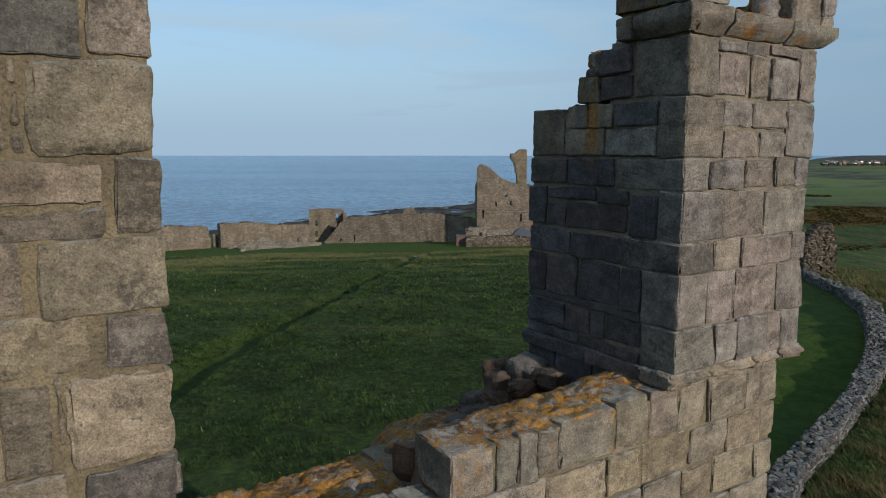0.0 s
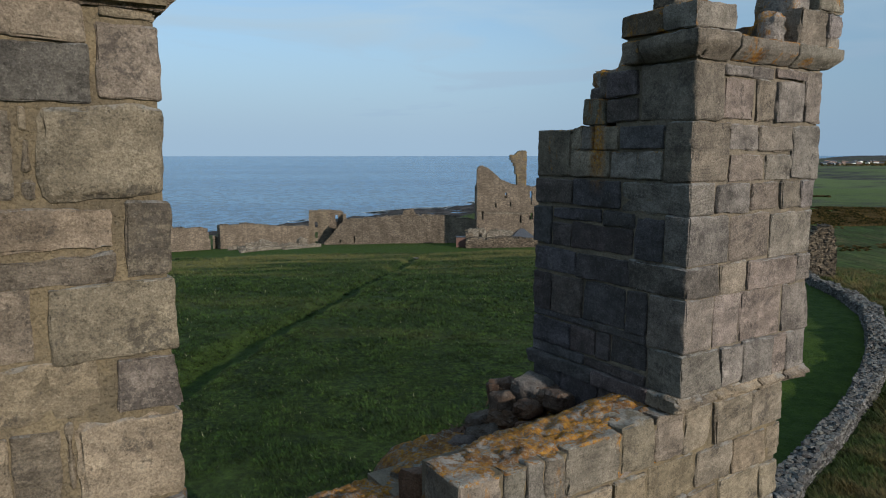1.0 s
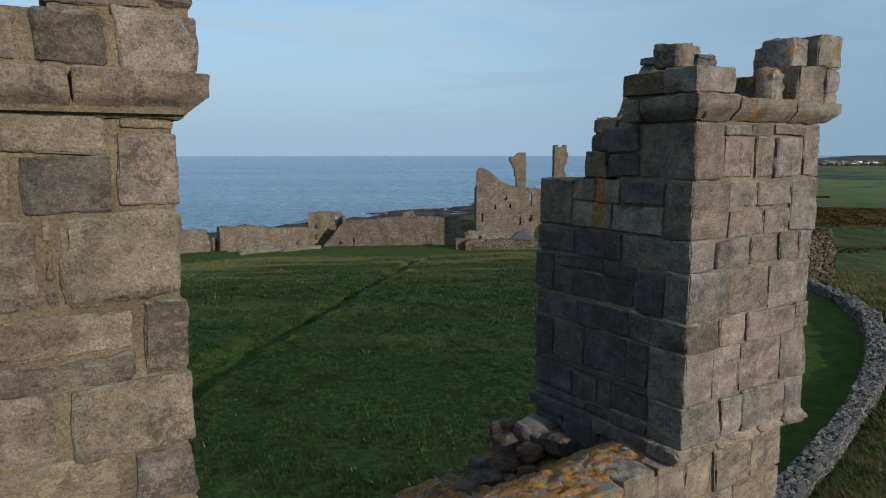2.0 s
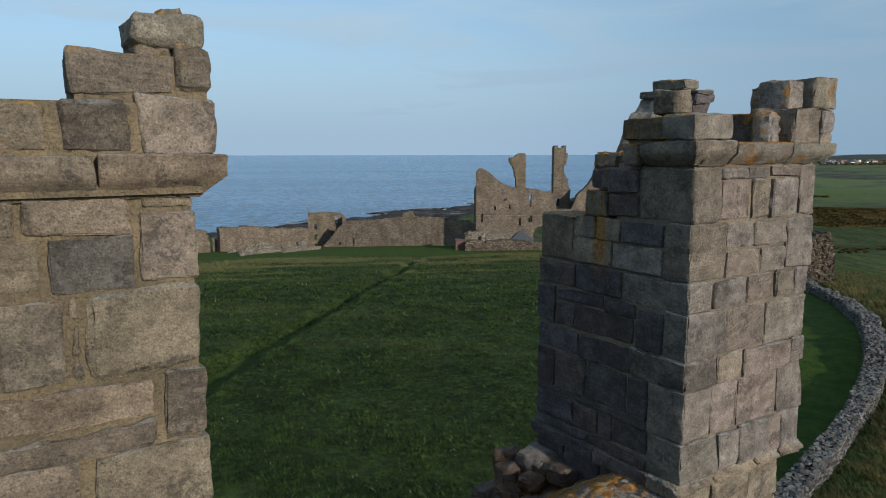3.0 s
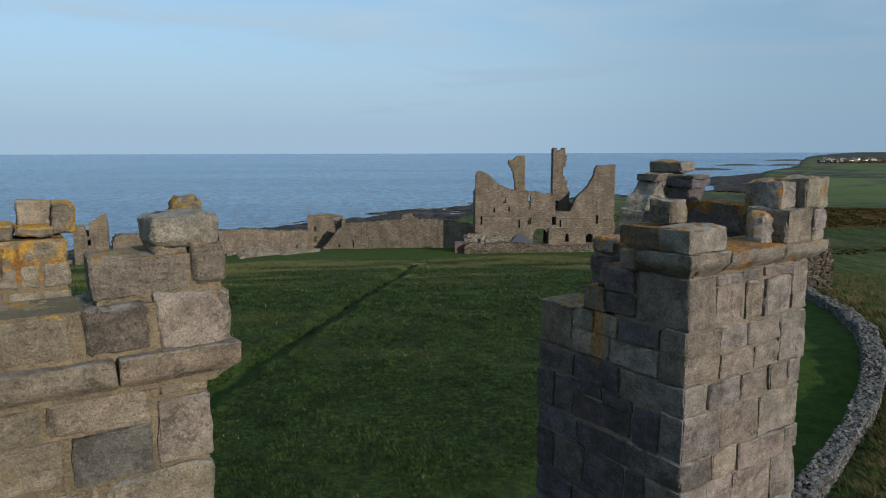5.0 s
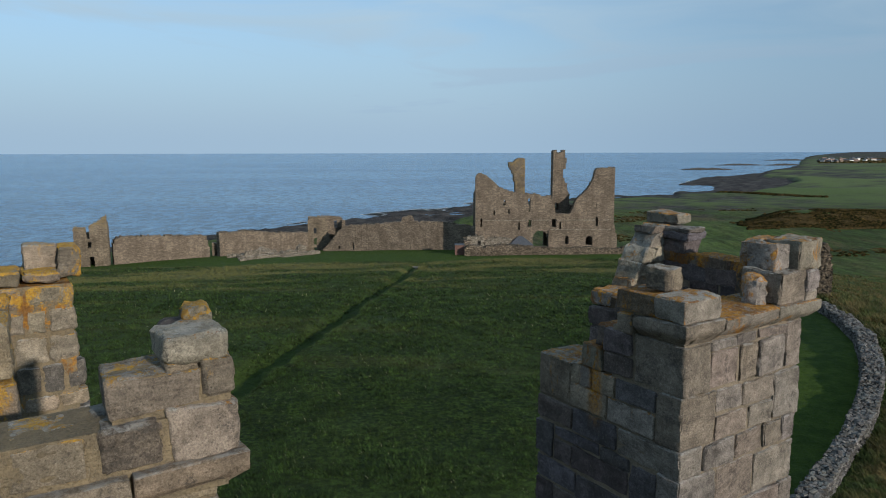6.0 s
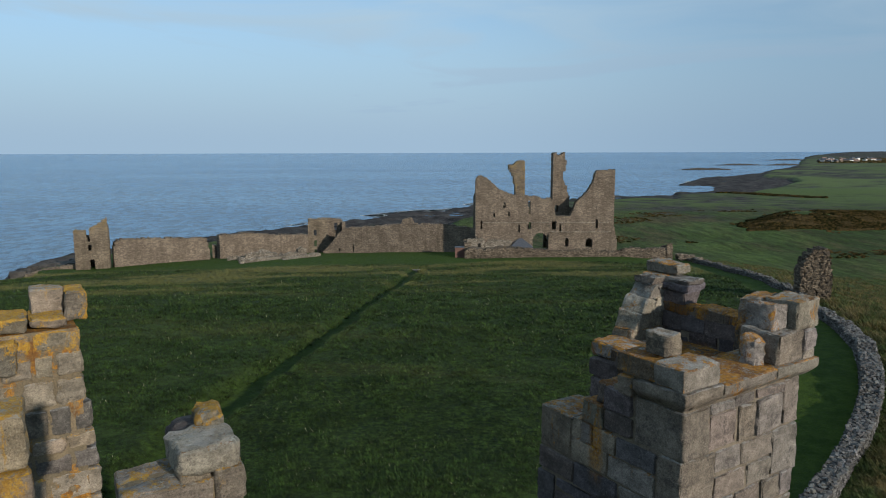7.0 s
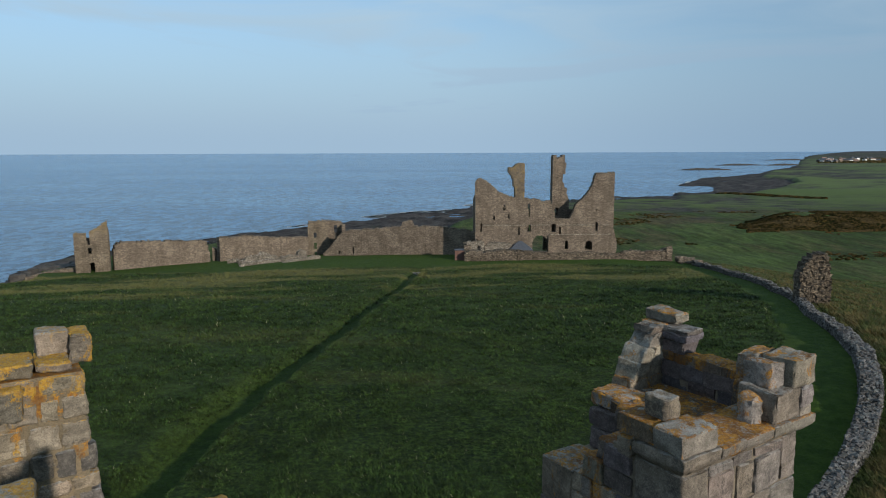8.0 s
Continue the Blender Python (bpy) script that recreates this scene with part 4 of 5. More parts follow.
stone(turret_c, 6.61, 6.815, 3.66, 4.15, 19.25, 19.475, STONE_GREY, bevel=0.014, rough=0.020, gap=0.002, gap_z=-0.006)
stone(turret_c, 6.61, 6.79, 3.66, 4.15, 19.165, 19.25, STONE_GREY, bevel=0.014, rough=0.014, gap=0.002, gap_z=-0.006)
stone(turret_c, 6.45, 6.87, 3.655, 4.06, 19.478, 19.765, STONE_TOP, bevel=0.014, rough=0.020, gap=0.001, gap_z=-0.006)
stone(turret_c, 6.22, 6.44, 3.78, 4.12, 19.478, 19.75, STONE_HEAD, bevel=0.015, rough=0.022, gap=0.001, gap_z=-0.006)
stone(turret_c, 6.40, 6.79, 4.07, 4.30, 19.44, 19.745, STONE_HEAD, bevel=0.02, rough=0.022, gap=0.001, gap_z=-0.006)
stone(turret_c, 6.34, 6.62, 4.10, 4.30, 19.02, 19.46, STONE_RUST, bevel=0.02, rough=0.022, gap=0.003)
stone(turret_c, 5.95, 6.12, 3.76, 3.99, 19.10, 19.45, STONE_HEAD, bevel=0.04, rough=0.022, gap=0.002)
core("wall_heart", [(6.17, 6.76, 3.70, 4.12, 19.1, 19.46), (6.34, 6.80, 3.82, 4.10, 19.4, 19.70), (4.72, 5.14, 3.68, 3.98, 19.1, 19.37), (4.75, 5.1, 3.95, 4.42, 19.05, 19.36)], MORTAR_LICHEN, turret_c)
# the angle of the parapet that still stands: a stepped leaf along the back, a lower one along the side
# paler stone in the back leaf: pale crust, with sunlight put into its colour
for p0, p1, z0, z1, cut, mat in ((5.94, 6.54, 18.98, 19.16, 0.05, STONE_HEAD), (6.01, 6.54, 19.155, 19.35, 0.09, STONE_PALE), (6.12, 6.54, 19.345, 19.53, 0.11, STONE_PALE), (6.25, 6.54, 19.525, 19.70, 0.10, STONE_PALE), (6.30, 6.56, 19.695, 19.775, 0.03, STONE_SEA)):
    ob = stone(turret_c, p0, p1, 5.38, 5.72, z0, z1, mat, bevel=0.014, rough=0.018, gap=0.001, gap_z=-0.010, name="broken_parapet", twist=0.2)
    for vtx in ob.data.vertices:
        if vtx.co.x < 0:
            vtx.co.x += cut * (vtx.co.z / (z1 - z0) + 0.5)
# lower courses of the side leaf: shade of the inner face is in the stone's colour
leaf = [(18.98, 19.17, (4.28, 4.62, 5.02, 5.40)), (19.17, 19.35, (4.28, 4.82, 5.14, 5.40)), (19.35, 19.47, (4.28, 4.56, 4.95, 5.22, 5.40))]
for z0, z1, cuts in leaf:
    side_course(turret_c, z0 - 0.01, z1 + 0.01, 6.53, cuts, 0.26, STONE_RUST if z0 > 19.3 else STONE_DARK_SHADE, rough=0.016)
side_course(turret_c, 19.47, 19.62, 6.53, (5.08, 5.42), 0.28, STONE_DARK_SHADE, rough=0.02)
side_course(turret_c, 19.62, 19.72, 6.51, (5.03, 5.46), 0.32, STONE_DARK_SHADE, rough=0.02)
core("wall_heart", [(6.548, 6.76, 4.2, 5.6, 18.9, 19.45), (6.548, 6.8, 5.14, 5.6, 19.4, 19.68), (6.14, 6.6, 5.405, 5.66, 18.9, 19.34), (6.36, 6.6, 5.405, 5.66, 19.3, 19.64)], MORTAR_DARK, turret_c)
stone(turret_c, 6.53, 6.84, 5.38, 5.74, 18.98, 19.72, STONE_SEA, bevel=0.016, rough=0.014, gap=0.002)
stone(turret_c, 6.51, 6.84, 5.04, 5.42, 19.70, 19.775, STONE_SEA, bevel=0.016, rough=0.014, gap=0.001, twist=0.2)
stone(turret_c, 6.51, 6.84, 5.41, 5.74, 19.70, 19.785, STONE_TOP, bevel=0.016, rough=0.014, gap=0.001, twist=0.2)
stone(turret_c, 6.60, 6.87, 5.30, 5.76, 19.78, 19.925, STONE_TOP, bevel=0.018, rough=0.016, gap=0.003)

# the wall between the turrets, broken down to a lichened top
parapet = core("front_wall", [(0.70, 6.45, 3.832, 5.40, 6.0, 15.10), (2.60, 6.45, 3.834, 4.30, 15.1, 15.86), (4.83, 6.45, 3.830, 5.6, 15.1, 15.95)], MORTAR, tower, "thick broken wall with orange lichen on its top")
QW = 3.80
kwl = dict(bevel=0.016, rough=0.015, gap=0.010, gap_z=0.005)
course(parapet, 15.50, 15.885, QW, [2.54, 2.935, 3.14, 3.34, 3.555], 0.50, STONE_TOP, **kwl)
stone(parapet, 3.56, 4.18, QW, 4.4, 15.49, 15.90, STONE_TOP, **kwl)
course(parapet, 15.50, 15.93, QW, [4.185, 4.60, 4.98, 5.39, 5.965, 6.52], 0.5, STONE, **kwl)
course(parapet, 15.12, 15.49, QW, [0.72, 1.25, 1.80, 2.30, 2.72, 3.42, 4.08, 4.52, 5.16, 5.72, 6.26, 6.51], 0.5, STONE, **kwl)
course(parapet, 14.74, 15.11, QW, [0.72, 1.10, 1.70, 2.15, 2.75, 3.20, 3.86, 4.55, 5.07, 5.52, 6.20, 6.48], 0.5, STONE, **kwl)
course(parapet, 14.36, 14.73, QW, [0.72, 1.40, 1.90, 2.45, 2.95, 3.50, 4.10, 4.60, 5.20, 5.80, 6.46], 0.5, STONE, **kwl)
rng = random.Random(11)
# lichened rubble on the wall's top
def loose(parent, p, q, zb, w, d, h, mat, turn=None, tip=8):
    serial[0] += 1
    r_ = random.Random(serial[0])
    ob = part("stone", rock_mesh(w, d, h, serial[0]), mat, parent)
    ob.matrix_basis = pose(p, q, zb + h * 0.42, r_.uniform(-tip, tip), r_.uniform(-tip, tip), turn if turn is not None else r_.uniform(-30, 30))
    return ob


def crust(p0, p1, q0, q1, height, parent, name, label):
    """A lumpy crust of lichened rubble over the broken wall."""
    nx, ny = int((p1 - p0) / 0.022), int((q1 - q0) / 0.022)
    vs_, fs_ = [], []
    for j in range(ny + 1):
        for i in range(nx + 1):
            p, q = p0 + (p1 - p0) * i / nx, q0 + (q1 - q0) * j / ny
            d, _pts = noise.voronoi(Vector((p * 9.0, q * 9.5, 1.7)))
            lump = 0.014 * min(1.0, (d[1] - d[0]) / 0.25)
            step = noise.cell(Vector((_pts[0].x * 5.1, _pts[0].y * 5.1, 3.3)))
            z = height(p, q) + lump + 0.016 * step + 0.022 * noise.noise(Vector((p * 5, q * 5, 0))) + 0.012 * noise.noise(Vector((p * 21, q * 20, 5)))
            rim = min(p - p0, p1 - p, q - q0, q1 - q) + 0.05 * noise.noise(Vector((p * 11, q * 11, 9))) - 0.03
            z -= 0.10 * (1 - float(smooth(0.0, 0.10, rim)))
            if i in (0, nx) or j in (0, ny):
                z -= 0.3
            vs_.append((p, q, z))
    for j in range(ny):
        for i in range(nx):
            a_ = j * (nx + 1) + i
            fs_.append((a_, a_ + 1, a_ + nx + 2, a_ + nx + 1))
    return part(name, from_arrays(name, vs_, fs_, True), STONE_CRUST, parent, label)


crust(0.60, 2.90, 3.84, 5.42, lambda p, q: 15.27 + 0.05 * (q - 4.6) + 0.025 * math.sin(p * 3.1) + 0.03 * math.sin(q * 5 + p), parapet, "rubble_top", "orange-lichened rubble crust")
crust(2.58, 4.90, 3.83, 5.80, lambda p, q: 15.90 + 0.05 * float(smooth(3.95, 4.55, p)) * float(smooth(3.9, 4.2, q)) - 0.52 * float(smooth(4.3, 5.2, q)) - 0.07 * float(smooth(3.5, 2.6, p)) - 0.40 * float(smooth(3.05, 2.6, p)) * float(smooth(4.25, 4.6, q)) + 0.10 * float(smooth(4.2, 4.8, p)) * float(smooth(4.4, 5.0, q)), parapet, "rubble_top", "orange-lichened rubble crust")
core("wall_heart", [(2.60, 4.80, 3.95, 5.35, 15.05, 15.34), (2.60, 4.80, 3.95, 4.4, 15.05, 15.84), (0.72, 2.60, 3.95, 5.35, 14.9, 15.12)], MORTAR_DARK, parapet)
# fallen stones: one dressed block against the turret, dark rusty rubble beside it
ob = stone(parapet, 4.44, 4.78, 5.30, 5.68, 15.42, 15.82, DARK_BLOCK, bevel=0.03, rough=0.02, gap=0.004, twist=0.0)
ob.matrix_basis = pose(4.63, 5.46, 15.64, 7, -12, 10)
for p0, q0, z0, w, d, h in ((4.66, 5.28, 15.62, 0.30, 0.26, 0.18), (4.42, 5.30, 15.52, 0.26, 0.24, 0.16), (4.08, 5.62, 15.24, 0.36, 0.30, 0.28), (3.78, 5.58, 15.18, 0.34, 0.30, 0.24), (4.36, 5.62, 15.38, 0.30, 0.26, 0.34), (4.52, 5.82, 15.36, 0.34, 0.30, 0.42), (4.20, 5.46, 15.30, 0.34, 0.30, 0.24), (4.24, 5.12, 15.42, 0.22, 0.22, 0.14), (3.92, 5.38, 15.27, 0.36, 0.30, 0.22), (3.64, 5.36, 15.25, 0.30, 0.26, 0.2), (4.62, 5.05, 15.62, 0.26, 0.26, 0.22)):
    serial[0] += 1
    ob = part("stone", block_mesh(w, d, h, serial[0], 0.05, 0.016), RUST_RUBBLE, parapet)
    ob.matrix_basis = pose(p0, q0, z0 + h * 0.4, rng.uniform(-14, 14), rng.uniform(-14, 14), rng.uniform(-40, 40))
# dead weeds rooted in that rubble
vs_, fs_ = [], []
for _ in range(110):
    p, q = rng.gauss(4.10, 0.26), 5.42 + rng.uniform(-0.25, 0.28)
    h, a = rng.uniform(0.02, 0.07) * (1.15 if p > 4.1 else 0.8), rng.uniform(0, 6.28)
    zb = 15.36 + 0.26 * float(smooth(3.7, 4.5, p))
    lx, ly, wd = rng.gauss(0, 0.09), rng.gauss(0, 0.09), rng.uniform(0.005, 0.013)
    b0 = len(vs_)
    vs_ += [(p - wd * math.cos(a), q - wd * math.sin(a), zb), (p + wd * math.cos(a), q + wd * math.sin(a), zb), (p + lx + wd * math.cos(a), q + ly + wd * math.sin(a), zb + h), (p + lx * 1.2, q + ly * 1.2, zb + h * 1.12)]
    fs_ += [(b0, b0 + 1, b0 + 2, b0 + 3)]
weeds = part("dead_weeds", from_arrays("dead_weeds", vs_, fs_), DEAD_WEED)
weeds.matrix_world = tower.matrix_world.copy()
tagged(weeds, "rust-brown dead weeds on the broken wall top", "weeds", kind="stuff")
for p0, q0, z0, w, d, h, mat in ((2.74, 4.66, 15.28, 0.30, 0.30, 0.36, RUST_RUBBLE), (2.58, 4.15, 15.10, 0.30, 0.44, 0.32, STONE_CRUST), (2.95, 5.1, 15.28, 0.4, 0.36, 0.2, STONE_CRUST), (2.76, 4.36, 15.66, 0.30, 0.22, 0.2, STONE_ORANGE),
                                 (1.0, 4.1, 15.16, 0.42, 0.34, 0.24, STONE_TOP), (1.75, 4.2, 15.18, 0.5, 0.36, 0.22, STONE_TOP), (2.25, 4.5, 15.16, 0.4, 0.4, 0.22, STONE_CRUST), (1.35, 4.8, 15.16, 0.36, 0.4, 0.18, STONE_CRUST)):
    loose(parapet, p0, q0, z0, w, d, h, mat)

# rear turret
turret_b = core("turret", [(-1.25, 0.56, 10.44, 11.2, 6.0, 18.9), (-1.25, 0.56, 11.2, 12.3, 6.0, 16.0)], MORTAR_LICHEN, tower, "rear corner turret thick with orange lichen")
rb = random.Random(5)
z = 13.2
while z < 18.9:
    h = rb.uniform(0.24, 0.42)
    z1 = min(z + h, 18.95)
    edge = 0.60 + 0.12 * max(0.0, min(1.0, (17.9 - z) / 0.8))
    p = -1.27
    js = [p]
    while p < edge - 0.25:
        p += rb.uniform(0.25, 0.55)
        js.append(p if p < edge - 0.2 else edge)
    js[-1] = edge
    course(turret_b, z, z1, 10.42, js, 0.35, STONE_GOLD if z > 18.5 else STONE_SPOT if rb.random() < 0.4 else STONE_SEA, bevel=0.025, rough=0.018, gap=0.012)
    z = z1
stone(turret_b, -1.2, -0.55, 10.40, 11.2, 18.92, 19.10, STONE_GOLD, bevel=0.03, rough=0.02)
stone(turret_b, -0.55, 0.0, 10.42, 11.2, 18.92, 19.12, STONE_GOLD, bevel=0.03, rough=0.02)
stone(turret_b, 0.0, 0.45, 10.44, 11.2, 18.92, 19.09, STONE_GOLD, bevel=0.03, rough=0.02)
stone(turret_b, 0.05, 0.47, 10.95, 11.4, 18.95, 19.38, STONE_SPOT, bevel=0.02, rough=0.014, gap=0.002)
stone(turret_b, 0.45, 0.73, 10.74, 11.3, 18.93, 19.37, STONE_GOLD, bevel=0.025, rough=0.016, gap=0.002)
stone(turret_b, -0.75, -0.16, 10.20, 10.6, 18.40, 18.85, STONE_GOLD, bevel=0.03, rough=0.02)

# remaining walls of the tower and its lower courses
core("side_wall", [(-1.2, 0.3, 5.5, 10.5, 6.0, 14.6), (5.1, 6.4, 5.55, 12.2, 6.0, 11.2), (0.3, 5.1, 10.9, 12.2, 6.0, 10.6)], RUBBLE_COARSE, tower, "broken inner walls of rubble")
verts, faces = [], []
rl = random.Random(21)
z = 6.0
while z < 14.3:
    z1 = min(z + rl.uniform(0.36, 0.48), 14.36)
    p = -1.27
    while p < 6.45:
        p1 = min(p + rl.uniform(0.35, 0.8), 6.47)
        front = (QA if p1 < 0.75 else QW) + rl.uniform(-0.012, 0.012)
        g = 0.012
        b0 = len(verts)
        for (a, c) in ((p + g, z + g), (p1 - g, z + g), (p1 - g, z1 - g), (p + g, z1 - g)):
            verts.append((a, front + 0.3, c))
        for (a, c) in ((p + g, z + g), (p1 - g, z + g), (p1 - g, z1 - g), (p + g, z1 - g)):
            verts.append((a, front + 0.02, c))
        e = g + 0.025
        for (a, c) in ((p + e, z + e), (p1 - e, z + e), (p1 - e, z1 - e), (p + e, z1 - e)):
            verts.append((a, front, c))
        for r0, r1 in ((b0, b0 + 4), (b0 + 4, b0 + 8)):
            for i in range(4):
                j = (i + 1) % 4
                faces.append((r0 + i, r0 + j, r1 + j, r1 + i))
        faces.append((b0 + 8, b0 + 9, b0 + 10, b0 + 11))
        p = p1
    z = z1
tagged(part("lower_courses", from_arrays("lower_courses", verts, faces), STONE, tower), "weathered sandstone courses below", kind="stuff")


# ---- castle ruins across the field ----
def ruin(name, mat, parent, at, heading, length, base, top, openings=(), thick=1.6, cell=0.3, seed=1, **kw):
    """A ruined wall whose front runs from at, in the direction heading (degrees from +x)."""
    ob = part(name, ruin_mesh(length, base, top, openings, thick, cell, seed, **kw), mat, parent)
    ob.matrix_basis = pose(at[0], at[1], 0, 0, 0, heading)
    return ob


gate = new("castle_gatehouse")
tagged(gate, "roofless stone castle gatehouse ruin with tall broken towers", "castle")
gate.location = (7.9, 160, -2.6)


def gx(px):
    return (px - 841) * 0.1325


def gz(row):
    return 17.6 + (316 - row) * 0.131


HALL_TOP = line([(gx(c), gz(r)) for c, r in ((840, 327), (844, 317), (853, 316), (862, 321), (873, 331), (884, 341), (900, 347), (911, 350), (927, 352), (945, 352), (960, 357), (974, 356), (978, 382), (985, 388),
                                             (1008, 388), (1013, 376), (1018, 362), (1030, 352), (1040, 340), (1048, 324), (1050, 312), (1052, 308), (1084, 306))])
HOLES = [(gx(a), gx(b), gz(d), gz(c), arch) for a, c, b, d, arch in (
    (850, 395, 853.5, 411, 0), (889, 363, 893.5, 373, 0), (873, 382, 876, 389, 0), (898, 380, 901, 388, 0), (934, 398, 939, 410, 1), (916.5, 403, 919, 416, 0), (975, 397, 983.5, 412, 0),
    (990, 403, 992.5, 415, 0), (1053, 394, 1057, 411, 1), (1053, 369, 1055, 375, 0), (934, 360, 938.5, 385, 1), (943, 418, 969, 447, 1), (1000, 428, 1006.5, 443, 1), (1036.5, 428, 1048.5, 445, 1), (868, 430, 877, 440, 1), (842, 425, 845, 433, 0))]
ruin("facade", RUBBLE, gate, (0, 0), 0, 32.3, -0.6, HALL_TOP, HOLES, 1.8, 0.2, 3, jitter=0.3, relief=0.025)
ruin("side_wall", RUBBLE, gate, (1.8, 1.8), 90, 13.0, -0.6, line([(0, 15.5), (5, 13), (13, 12)]), [], 1.6, 0.35, 4)
ruin("side_wall", RUBBLE, gate, (32.3, 1.8), 90, 13.0, -0.6, line([(0, 18.5), (4, 17), (13, 12)]), [], 1.6, 0.35, 5)
ruin("inner_wall", RUBBLE, gate, (1.8, 9.5), 0, 12.0, -0.6, line([(0, 11), (12, 9.5)]), [], 1.2, 0.35, 6)
ruin("inner_wall", RUBBLE, gate, (17.4, 9.5), 0, 13.0, -0.6, line([(0, 8.2), (4, 9), (13, 10)]), [(2.0, 2.8, 6.2, 7.8, 1)], 1.2, 0.35, 7)
ruin("stair_turret", RUBBLE_LICHEN, gate, (gx(899), 0.3), 0, gx(927.5) - gx(899), gz(352), line([(0, gz(297)), (1.2, gz(297)), (1.7, gz(292)), (2.4, gz(289)), (3.3, gz(289)), (3.8, gz(291))]),
           [(-1, gx(911) - gx(899), gz(360), gz(330), 0), (-1, gx(908) - gx(899), gz(331), gz(317), 0), (-1, gx(905) - gx(899), gz(318), gz(311), 0), (-1, gx(901.5) - gx(899), gz(312), gz(306), 0)], 2.6, 0.2, 8)
ruin("chimney_turret", RUBBLE, gate, (gx(981.5), 4.5), 0, gx(1012) - gx(981.5), gz(392), line([(0, gz(277)), (0.8, gz(276)), (1.0, gz(280)), (2.0, gz(279)), (2.4, gz(276)), (2.75, gz(276)), (2.8, gz(289)), (3.3, gz(291)), (3.4, gz(346)), (4.0, gz(356))]),
            [(0.6, 1.35, gz(384), gz(371), 1), (2.95, 4.2, gz(310), gz(299), 0), (2.5, 4.2, gz(326), gz(309), 0), (2.85, 4.2, gz(335), gz(325), 0)], 3.2, 0.2, 9, jitter=0.42)
ruin("string_course", RUBBLE_PALE, gate, (0.2, -0.16), 0, 30.9, gz(400), line([(0, gz(398.6)), (30.9, gz(398.6))]), [(gx(c) - 0.2, gx(d) - 0.2, gz(402), gz(396), 0) for c, d in ((849, 855), (933, 940), (974, 985), (1052, 1058))], 0.3, 0.2, 17, jitter=0.3, relief=0.03)
ruin("string_course", RUBBLE_PALE, gate, (gx(972), -0.14), 0, gx(1080) - gx(972), gz(417), line([(0, gz(415.8)), (14.5, gz(415.8))]), [], 0.3, 0.2, 18, jitter=0.3, relief=0.03)
ruin("pier", RUBBLE, gate, (gx(970), -0.35), 0, 0.8, -0.6, line([(0, gz(418)), (0.8, gz(417))]), [], 0.5, 0.2, 19, jitter=0.3, relief=0.03)
ruin("buttress", RUBBLE, gate, (31.6, 0.15), 0, 1.7, -0.6, line([(0, gz(396)), (0.7, gz(402)), (1.2, gz(418)), (1.7, gz(434))]), [], 2.2, 0.25, 10, jitter=0.42)

barb = new("outer_gate_wall")
tagged(barb, "low tumbled rubble wall in front of the gatehouse", "wall")
barb.location = (5.1, 150, -3.4)
ruin("rubble_wall", RUBBLE_COARSE, barb, (0, 0), 0, 13.0, 0, line([(0, 2.4), (1.5, 3.0), (4, 2.6), (8, 3.1), (13, 2.8)]), [], 2.5, 0.25, 13, jitter=0.42, relief=0.16)
ruin("rubble_wall", RUBBLE_COARSE, barb, (13.0, 0.6), 0, 33.0, 0, line([(0, 2.6), (4, 2.4), (9, 2.1), (14, 2.5), (20, 2.0), (24, 2.9), (26, 2.6), (31, 2.8), (33, 3.3)]), [], 1.2, 0.25, 14, jitter=0.42, relief=0.14)
ruin("rubble_wall", RUBBLE_COARSE, barb, (45.9, 0.5), 90, 8.0, 0, line([(0, 3.6), (2, 3.1), (8, 1.2)]), [], 1.2, 0.25, 15, jitter=0.42, relief=0.14)
ruin("rubble_wall", RUBBLE_COARSE, barb, (1.5, 2.0), 90, 7.0, 0, line([(0, 3.3), (7, 3.6)]), [], 1.5, 0.25, 16, jitter=0.4, relief=0.12)

ruin("rubble_wall", RUBBLE_PALE, barb, (0.6, 4.4), 0, 4.0, 0, line([(0, 4.3), (2.0, 4.6), (3.8, 4.5), (4.0, 3.8)]), [(2.6, 3.2, 1.5, 3.4, 0)], 1.0, 0.25, 20, jitter=0.4, relief=0.08)
ruin("rubble_wall", RUBBLE_PALE, barb, (4.8, 5.0), 0, 6.0, 0, line([(0, 3.2), (1.0, 4.2), (3, 4.0), (6, 3.8)]), [], 0.8, 0.25, 22, jitter=0.42, relief=0.1)

# slate-roofed hut
hut = new("visitor_hut")
tagged(hut, "small stone hut with a hipped grey slate roof", "hut")
hut.location = (15.7, 154, ground_z(18, 155) - 0.15)
bm = bmesh.new()
bm_box(bm, 0, 4.6, 0, 3.6, -0.4, 2.3)
part("walls", bm, RUBBLE, hut)
bm = bmesh.new()
b4 = [bm.verts.new(p) for p in ((-0.35, -0.35, 2.25), (4.95, -0.35, 2.25), (4.95, 3.95, 2.25), (-0.35, 3.95, 2.25))]
lo = [bm.verts.new((v.co.x, v.co.y, 2.1)) for v in b4]
r1, r2 = bm.verts.new((1.9, 1.8, 4.0)), bm.verts.new((2.7, 1.8, 4.0))
bm.faces.new((b4[0], b4[1], r2, r1)); bm.faces.new((b4[1], b4[2], r2)); bm.faces.new((b4[2], b4[3], r1, r2)); bm.faces.new((b4[3], b4[0], r1))
for i in range(4):
    bm.faces.new((lo[i], lo[(i + 1) % 4], b4[(i + 1) % 4], b4[i]))
bm.faces.new(lo[::-1])
part("roof", bm, SLATE, hut)

